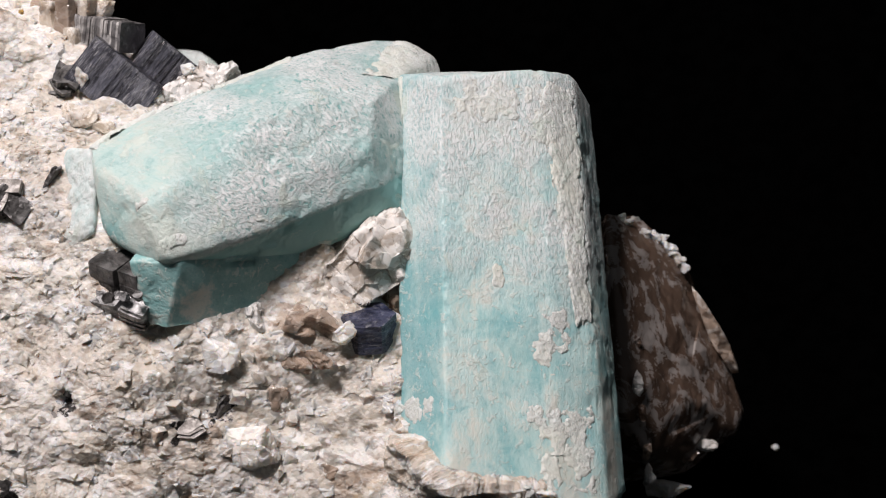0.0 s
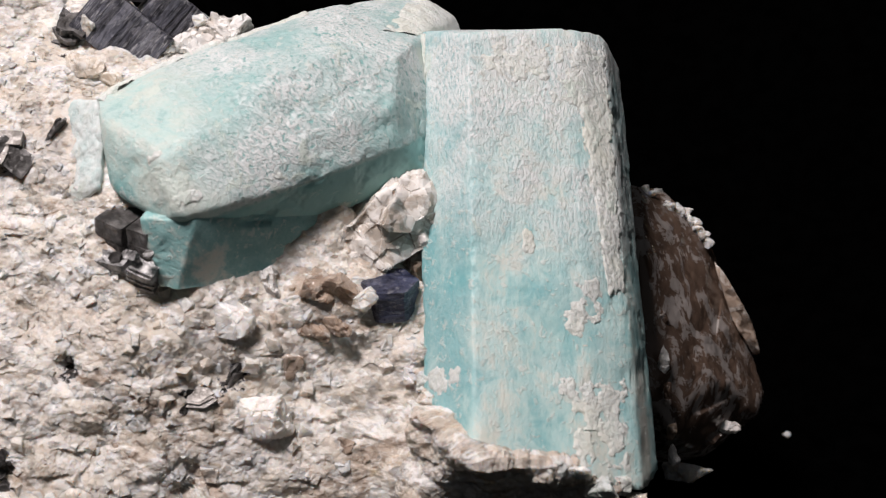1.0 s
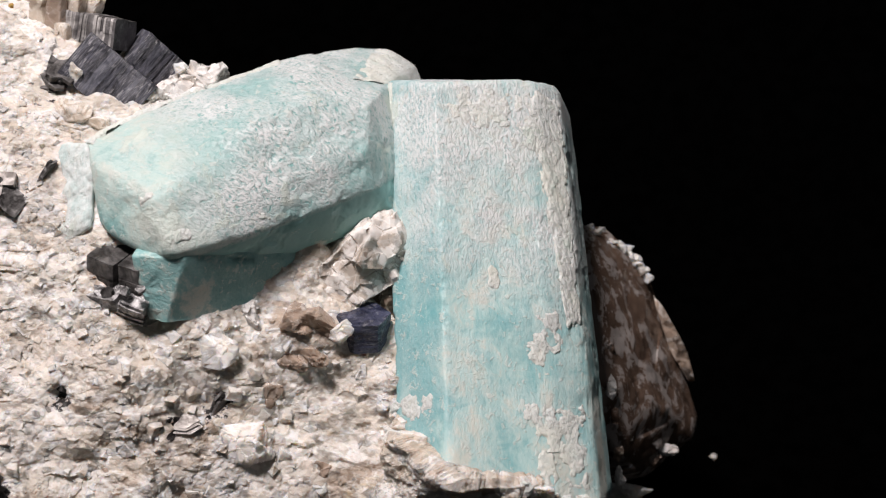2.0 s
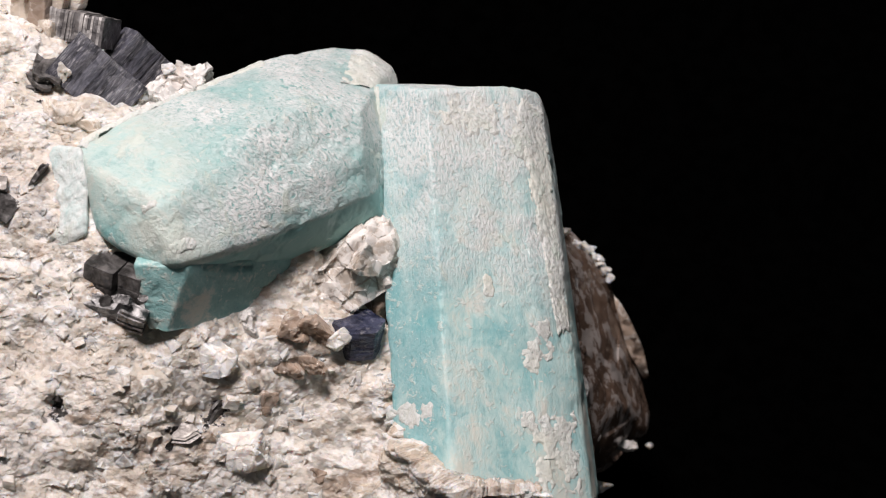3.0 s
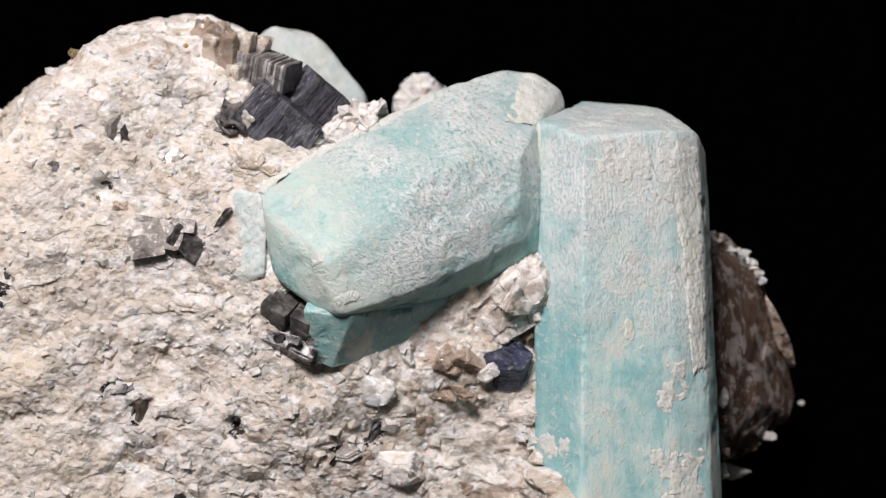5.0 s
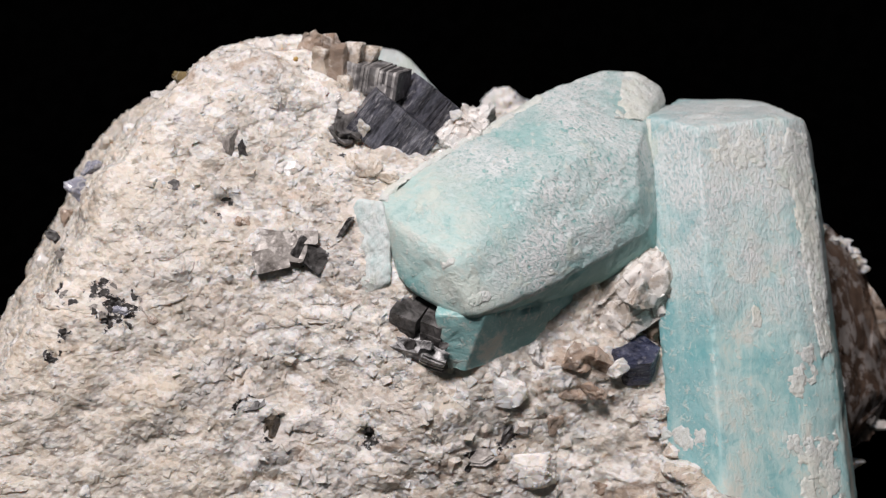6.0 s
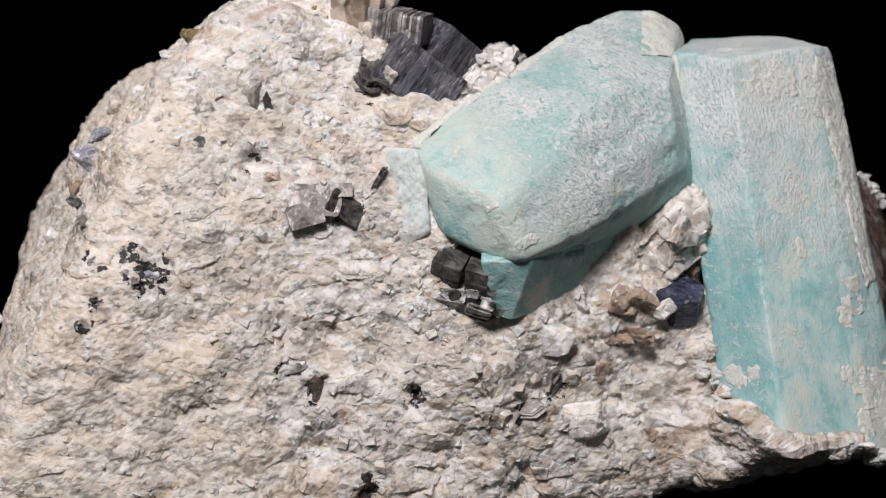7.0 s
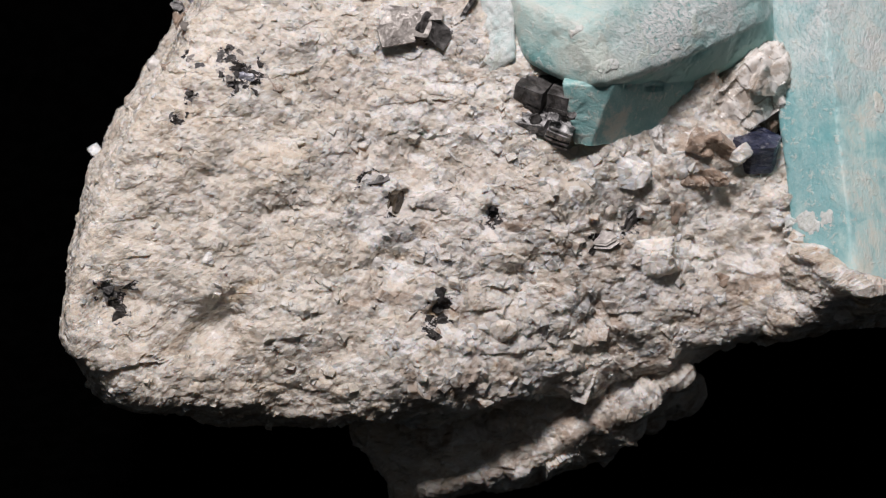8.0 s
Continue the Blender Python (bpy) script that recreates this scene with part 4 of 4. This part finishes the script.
for x, z, sx, sz, count in ((-3.66, 0.02, 0.13, 0.10, 22), (-4.28, 0.20, 0.07, 0.05, 6), (-4.22, -0.24, 0.03, 0.06, 4), (-4.37, -0.45, 0.05, 0.03, 4), (-3.86, 0.24, 0.10, 0.03, 5)):
    spots += [(x + scatter.gauss(0, sx), z + scatter.gauss(0, sz), scatter.uniform(0.035, 0.09)) for _ in range(count)]
for i, (x, z, w) in enumerate(spots):
    rnd = random.Random(500 + i)
    mica_book(on_rock(x, z, -0.045), (rnd.uniform(-0.5, 0.5), -0.8, rnd.uniform(0.1, 0.6)), (1, 0.3, rnd.uniform(-1, 1)), (0.07, w, w * 0.8), 2, (DARK_MICA, SILVER_MICA)[i % 5 == 2], "small black mica flakes in white matrix", 2440 + 10 * i, 0.3)
for i, (x, z, w) in enumerate(((-0.95, -3.05, .17), (-5.02, -2.75, .23), (-0.85, -3.28, .16), (-5.15, -2.55, .18), (-0.90, -2.90, .12), (-4.95, -2.95, .15))):
    mica_book(on_rock(x, z, -0.12), (0.3, -0.8, 0.4 - 0.2 * (i % 3)), (0.3, 0.1, 1), (0.2, w, w * 0.7), 4, DARK_MICA, "black mica in a hollow of the matrix", 600 + 10 * i, 0.3)


# ---- quartz and feldspar lumps
def lump(x, z, w, h, mat, label, salt, lift=0.05, name="quartz_lump", y=None):
    rnd = random.Random(salt)
    c = on_rock(x, z, lift - 0.15) if y is None else np.array((x, y, z))
    pts = []
    for i in range(11):
        q = Vector((rnd.gauss(0, 1), rnd.gauss(0, 1), rnd.gauss(0, 1))).normalized() * rnd.uniform(0.85, 1.1)
        pts.append((c[0] + q.x * w, c[1] + q.y * min(w, h) * 0.7, c[2] + q.z * h))
    size = min(w, h)
    return under(name, gem(name, pts, mat, 20, 120, lambda p, n: 0.07 * size * facets(p, size * 0.9, salt)[0] + 0.09 * size * shards(p, size * 1.1, salt) + 0.010 * shards(p, 0.10, salt + 1) + 0.07 * size * roll_noise(p, size, 3, salt), False), label)


def blade(x, y, z, w, h, tilt, mat, label, salt):
    """A slim four-sided crystal with a slanting broken tip, leaning sideways by tilt."""
    rnd = random.Random(salt)
    pts = []
    for a in range(4):
        q = a * math.pi / 2 + rnd.uniform(-0.2, 0.2) + 0.5
        dx, dy = math.cos(q) * w, math.sin(q) * w * 0.8
        up = h * rnd.uniform(0.72, 1.0)
        pts += [(x + dx - tilt * h, y + dy, z - h), (x + dx * 0.7 + tilt * up, y + dy * 0.7, z + up)]
    return under("quartz_blade", gem("quartz_blade", pts, mat, 16, 140, lambda p, n: 0.012 * facets(p, 0.15, salt)[0] + 0.01 * roll_noise(p, 0.2, 2, salt), False), label)


lump(-0.74, 1.36, 0.42, 0.24, BLADE_QUARTZ, "translucent tan quartz lump under the dark mica", 701, 0.06)
lump(-0.36, 1.26, 0.26, 0.15, BLADE_QUARTZ, "translucent tan quartz lump under the dark mica", 702, 0.1)
lump(2.74, -1.20, 0.34, 0.30, TAN_QUARTZ, "glassy tan quartz set between the mica and the matrix", 741, y=0.60)
lump(2.72, -1.56, 0.26, 0.17, TAN_QUARTZ, "glassy tan quartz set between the mica and the matrix", 742, y=0.46)
lump(3.55, -1.02, 0.30, 0.30, TAN_QUARTZ, "glassy tan quartz beside the tall crystal", 743, y=1.55)
lump(3.52, -1.50, 0.24, 0.26, CLEAR_QUARTZ, "milky quartz beside the tall crystal", 744, y=1.30)
lump(2.45, -1.15, 0.32, 0.34, TAN_QUARTZ, "smoky tan quartz lump beside the teal crystals", 703, 0.12)
lump(2.48, -1.62, 0.26, 0.16, TAN_QUARTZ, "smoky tan quartz lump beside the teal crystals", 704, 0.13)
lump(2.80, -2.98, 0.26, 0.16, TAN_QUARTZ, "tan quartz lump low on the matrix", 705)
lump(-2.13, 0.80, 0.22, 0.24, TAN_QUARTZ, "tan quartz lump beside silvery mica", 706, 0.0)
lump(1.97, -2.58, 0.44, 0.36, GRAIN, "large white feldspar lump", 707, 0.12, "feldspar_lump")
lump(2.40, -2.45, 0.16, 0.26, CLEAR_QUARTZ, "milky quartz lump", 708)
lump(1.55, -1.42, 0.30, 0.34, GRAIN, "blocky white feldspar lump below the teal crystal", 709, 0.14, "feldspar_lump")
lump(1.95, -1.10, 0.22, 0.24, CLEAR_QUARTZ, "milky quartz lump below the teal crystal", 710, 0.13)
lump(3.06, -1.22, 0.23, 0.18, GRAIN, "white feldspar crust on the blue mica", 711, name="feldspar_lump", y=0.64)
lump(3.10, -1.78, 0.11, 0.11, CLEAR_QUARTZ, "small clear quartz bead", 712, 0.1)
lump(3.30, -1.85, 0.10, 0.12, CLEAR_QUARTZ, "small clear quartz bead", 713, 0.1)
lump(2.20, -2.0, 0.18, 0.26, TAN_QUARTZ, "tan quartz lump", 714, 0.10)
lump(-3.28, -0.15, 0.24, 0.20, TAN_QUARTZ, "pale tan feldspar wedge", 715, 0.0)
lump(-0.15, -3.4, 0.36, 0.26, GRAIN, "white feldspar lump near the foot", 716, 0.05, "feldspar_lump")
lump(0.42, -2.85, 0.18, 0.13, TAN_QUARTZ, "peach tan quartz lump", 717)
lump(-1.85, -2.45, 0.20, 0.12, CLEAR_QUARTZ, "milky quartz lump", 718)
lump(-3.93, -2.28, 0.22, 0.18, GRAIN, "white feldspar lump", 719, 0.05, "feldspar_lump")
lump(-3.46, 2.18, 0.30, 0.18, OLIVE_QUARTZ, "olive brown quartz lump on the top edge", 720, y=2.2)
lump(-3.62, -0.06, 0.22, 0.16, LILAC, "bluish grey mica crust round black flakes", 732, 0.02, "mica_crust")
lump(-3.80, 0.12, 0.16, 0.12, LILAC, "bluish grey mica crust round black flakes", 733, 0.02, "mica_crust")
lump(-5.02, 0.60, 0.26, 0.20, LILAC, "bluish grey mica crust on the side of the matrix", 721, name="mica_crust", y=1.42)
lump(-4.86, 0.88, 0.20, 0.18, LILAC, "bluish grey mica crust on the side of the matrix", 722, name="mica_crust", y=1.6)
lump(-6.62, -1.9, 0.13, 0.13, GRAIN, "round white feldspar bead on the side", 723, name="feldspar_lump", y=1.3)
for i, (x, y, z, w, h, tilt) in enumerate(((-1.40, 1.95, 2.48, 0.20, 0.38, -0.06), (-1.17, 1.92, 2.52, 0.19, 0.42, 0.08), (-1.00, 2.10, 2.58, 0.24, 0.36, 0.22), (-0.84, 2.26, 2.52, 0.22, 0.32, 0.50), (-1.30, 2.15, 2.78, 0.16, 0.22, -0.15), (-1.06, 1.85, 2.22, 0.17, 0.28, 0.0))):
    blade(x, y, z, w, h, tilt, (BLADE_QUARTZ, TAN_QUARTZ, BLADE_QUARTZ)[i % 3], "translucent tan quartz blade on the top edge", 1600 + i)
lump(-0.70, 1.87, 0.14, 0.20, GRAIN, "white feldspar fragment on the dark mica", 731, name="feldspar_lump", y=1.36)
ledge_points = [(0.02, 1.42, 1.36), (0.30, 1.72, 1.72), (0.58, 2.35, 1.96), (0.98, 2.60, 1.88), (0.95, 2.15, 1.70), (0.42, 1.45, 1.36), (0.25, 2.6, 1.4), (1.0, 2.9, 1.5), (0.2, 1.7, 1.1)]
under("feldspar_crust", gem("feldspar_crust", ledge_points, CLEAR_QUARTZ, 50, 60, lambda p, n: 0.05 * shards(p, 0.30, 735) + 0.03 * shards(p, 0.12, 736) + 0.05 * roll_noise(p, 0.4, 3, 737), False), "white feldspar crust between the mica books and the lying crystal")
lump(0.50, 1.90, 0.14, 0.10, GRAIN, "white feldspar crust beside the mica", 735, name="feldspar_lump", y=2.05)
lump(0.24, 1.60, 0.14, 0.09, GRAIN, "white feldspar crust beside the mica", 736, name="feldspar_lump", y=1.60)
for i, (x, y, z, w, h) in enumerate(((-3.0, 2.3, 2.45, .20, .13), (-2.65, 2.35, 2.60, .17, .14), (-2.3, 2.3, 2.70, .22, .15), (-1.90, 2.25, 2.68, .30, .22), (-1.58, 2.2, 2.74, .24, .30), 
                                        (-3.80, 1.95, 1.96, .20, .14), (-4.25, 1.75, 1.42, .18, .16), (-1.50, 1.80, 2.26, .22, .24), (-1.20, 1.66, 2.08, .20, .26), (-4.62, 1.65, 1.28, .18, .14), (-5.16, 1.25, 0.20, .16, .18), (-5.56, 1.0, -0.42, .15, .16))):
    lump(x, z, w, h, (GRAIN, TAN_QUARTZ, CLEAR_QUARTZ)[i % 3], ("white feldspar block on the rim of the matrix", "translucent tan quartz block on the rim of the matrix", "milky quartz block on the rim of the matrix")[i % 3], 1740 + i, name=("feldspar_lump", "quartz_lump", "quartz_lump")[i % 3], y=y)
lump(-1.82, 2.52, 0.07, 0.06, OCHRE, "yellow ochre stained grain", 728, 0.0, "feldspar_lump")
lump(-1.75, 2.70, 0.05, 0.04, OCHRE, "yellow ochre stained grain", 729, 0.0, "feldspar_lump")
cluster_points = [(2.55, 1.1, -0.75), (2.7, 1.0, -0.42), (3.1, 1.15, -0.08), (3.5, 1.6, 0.14), (3.78, 1.6, -0.25), (3.74, 1.4, -0.75), (3.2, 1.08, -0.98), (3.2, 2.2, 0.1), (2.7, 1.9, -0.3), (2.95, 0.98, -0.62)]
under("quartz_crystal_mass", gem("quartz_crystal_mass", cluster_points, GLASSY_QUARTZ, 80, 40, lambda p, n: 0.10 * facets(p, 0.55, 95)[0] + 0.07 * shards(p, 0.46, 96) + 0.03 * shards(p, 0.20, 97), False), "glassy white quartz cluster between the teal crystals")
lip_points = [(3.70, 0.02, -2.22), (4.75, -0.66, -2.66), (6.25, 0.44, -3.06), (6.35, 1.7, -3.3), (6.0, 1.0, -3.72), (4.6, 0.05, -3.5), (3.6, 0.1, -3.7), (4.0, 2.5, -3.0), (6.0, 3.0, -3.6)]
under("matrix_lip", gem("matrix_lip", lip_points, RUBBLE, 105, 30, lambda p, n: 1.3 * sugary(p), False), "crumbly brownish white matrix under the tall crystal")
for i in range(6):
    rnd = random.Random(760 + i)
    lump(2.6 + 0.2 * i, -0.78 + 0.07 * i + rnd.uniform(-0.24, 0.2), rnd.uniform(0.13, 0.21), rnd.uniform(0.11, 0.18), (CLEAR_QUARTZ, GRAIN)[i % 3 == 0], "glassy white quartz grain in a cluster", 760 + i, 0.06 + rnd.uniform(0, 0.08))
for i in range(16):
    rnd = random.Random(1780 + i)
    k = i / 15
    x, y, z = 5.92 + 0.82 * k + rnd.uniform(-0.05, 0.05), 4.85 + 0.35 * k + rnd.uniform(-0.12, 0.08), -0.70 - 0.28 * k - 0.50 * k * k + rnd.uniform(-0.08, 0.05)
    lump(x, z, rnd.uniform(0.09, 0.17), rnd.uniform(0.07, 0.13), GRAIN, "white feldspar grains on the smoky quartz", 780 + i, name="feldspar_lump", y=y)

lump(6.95, -4.02, 0.40, 0.15, SMOKY, "smoky quartz splinter at the foot of the crystal", 791, name="quartz_lump", y=4.05)
lump(7.20, -3.92, 0.24, 0.12, CLEAR_QUARTZ, "pale quartz edge below the smoky crystal", 792, name="quartz_lump", y=4.25)
lump(6.72, -4.52, 0.42, 0.26, GRAIN, "white feldspar lump under the smoky quartz", 793, name="feldspar_lump", y=4.0)
for i, (x, y, z) in enumerate(((6.42, 3.1, -2.6), (6.50, 3.0, -3.05), (6.58, 2.95, -3.5), (6.62, 3.0, -3.9), (6.36, 3.4, -2.2))):
    lump(x, z, 0.09, 0.22, (CLEAR_QUARTZ, SMOKY, TAN_QUARTZ)[i % 3], "thin quartz chip beside the tall crystal", 1795 + i, name="quartz_lump", y=y)

# crumbs of matrix along the lower edge of the tall crystal
RIM = ((3.62, 0.75, -1.75), (3.86, 0.36, -2.30), (4.70, -0.50, -2.62), (5.98, -0.05, -3.02), (6.44, 0.25, -3.28))
for i in range(26):
    rnd = random.Random(2100 + i)
    s = i / 25 * 3.999
    a, b2 = Vector(RIM[int(s)]), Vector(RIM[int(s) + 1])
    c = a.lerp(b2, s - int(s))
    w = rnd.uniform(0.09, 0.19)
    lump(c.x + rnd.uniform(-0.06, 0.06), c.z - 0.02 + rnd.uniform(-0.10, 0.06), w * rnd.uniform(1.0, 1.5), w, (GRAIN, RUBBLE, CREAM)[i % 3], ("white feldspar grain", "crumbly brownish matrix grain", "cream feldspar grain")[i % 3] + " at the foot of the tall crystal", 2200 + i, name="feldspar_lump", y=c.y + rnd.uniform(0.0, 0.08))

# ---- loose grain pieces of the matrix, the most exposed as parts and the fine chips joined
chips = random.Random(9)


def grain_mesh(mat, salt):
    rnd = random.Random(salt)
    bm = bmesh.new()
    for i in range(13):
        q = Vector((rnd.gauss(0, 1), rnd.gauss(0, 1), rnd.gauss(0, 1))).normalized()
        bm.verts.new(q * rnd.uniform(0.8, 1.1) * CM)
    bmesh.ops.convex_hull(bm, input=bm.verts)
    loose = [v for v in bm.verts if not v.link_faces]
    bmesh.ops.delete(bm, geom=loose, context="VERTS")
    me = bpy.data.meshes.new("grain")
    bm.to_mesh(me)
    bm.free()
    me.materials.append(mat)
    return me


kinds = [grain_mesh((GRAIN, CLEAR_QUARTZ, GRAIN, CLEAR_QUARTZ, GRAIN, TAN_QUARTZ)[i % 6], 800 + i) for i in range(18)]
for i in range(420):
    x, z = chips.uniform(-5.3, 4.2), chips.uniform(-4.2, 2.6)
    blocky = i % 4 == 0
    if blocky:
        x, z = chips.uniform(-0.6, 3.8), chips.uniform(-3.9, -1.15)
    hidden = (x > -0.7 and z > -0.2) or (x > 3.5 and z > -2.9) or (0 < x < 1.9 and z > -1.1)
    c = on_rock(x, z, -0.10)
    if hidden or np.min((face[:, 0] - x) ** 2 + (face[:, 2] - z) ** 2) > 0.001:
        continue
    ob = under("grain", kinds[i % 18], "", matrix)
    r = chips.uniform(0.09, 0.16) if blocky else chips.uniform(0.06, 0.11)
    ob.matrix_basis = Matrix.Translation(Vector(c) * CM) @ Euler([chips.uniform(0, 6.28) for _ in range(3)]).to_matrix().to_4x4() @ Matrix.Diagonal((r * chips.uniform(0.8, 1.5), r, r * chips.uniform(0.6, 1.0), 1))

# ---- the sugary crumb of the matrix: small cleaved blocks, thickest and coarsest low on the face
def crumb_mesh(count, salt):
    rng = np.random.default_rng(salt)
    open_side = np.flatnonzero((skin_out[:, 1] < 0.35) & (skin[:, 2] > -4.9))
    pick = rng.choice(open_side, count * 2)
    at, out = skin[pick], skin_out[pick]
    near = np.full(len(at), 9.0)
    for x, z, r in INCLUSIONS:
        near = np.minimum(near, np.hypot(at[:, 0] - x, at[:, 2] - z) / r)
    sparse = roll_noise(at, 0.7, 2, 311) * 0.5 + 0.5
    keep = np.flatnonzero((near > 0.9) & (rng.random(len(at)) < 0.35 + 0.65 * sparse))[:count]
    at, out, n = at[keep], out[keep], len(keep)
    coarse = np.clip(0.75 - 0.10 * (at[:, 2] + 0.5) + 0.05 * at[:, 0], 0.6, 1.35)
    size = (0.022 + 0.10 * rng.random(n) ** 2.5) * coarse
    box = np.array([(x, y, z) for x in (-1, 1) for y in (-1, 1) for z in (-1, 1)], float)
    v = box[None] * (0.55 + 0.75 * rng.random((n, 8, 3))) * (0.7 + 0.6 * rng.random((n, 1, 3)))
    v[:, :, :2] *= np.where(box[:, 2] > 0, 0.62, 1.0)[None, :, None]
    v[:, :, 2] *= 0.55
    lean = out + 0.36 * rng.normal(size=(n, 3))
    lean /= np.linalg.norm(lean, axis=1, keepdims=True)
    one = np.cross(lean, rng.normal(size=(n, 3)))
    one /= np.linalg.norm(one, axis=1, keepdims=True)
    two = np.cross(lean, one)
    v = v[:, :, :1] * one[:, None] + v[:, :, 1:2] * two[:, None] + v[:, :, 2:] * lean[:, None]
    v = at[:, None] + v * size[:, None, None] - (out * (size * (0.05 + 0.45 * rng.random(n)))[:, None])[:, None]
    sides = np.array(((0, 1, 3, 2), (4, 6, 7, 5), (0, 4, 5, 1), (2, 3, 7, 6), (0, 2, 6, 4), (1, 5, 7, 3)))
    return mesh_from("crumb", v.reshape(-1, 3), (sides[None] + 8 * np.arange(n)[:, None, None]).reshape(-1, 4), ROCK)


tagged(under("crumb", crumb_mesh(3600, 5), "loose sugary crumb of white, grey and tan feldspar grains", matrix), kind="stuff")

# ---- dust on the cloth
speck_mesh = gem("dust_speck", [(7.95 + 0.08 * a, 7.75 + 0.08 * b, -5.37 + 0.07 * c) for a, b, c in ((1, 0, 0), (-1, 0.2, 0), (0, 1, 0.1), (0.1, -1, 0), (0, 0.2, 1), (0.2, 0, -1), (0.7, 0.6, 0.5), (-0.6, -0.7, 0.4))], GRAIN, 12, 12)
tagged(new("dust_speck", speck_mesh), "white speck of feldspar dust on the black cloth", "dust")
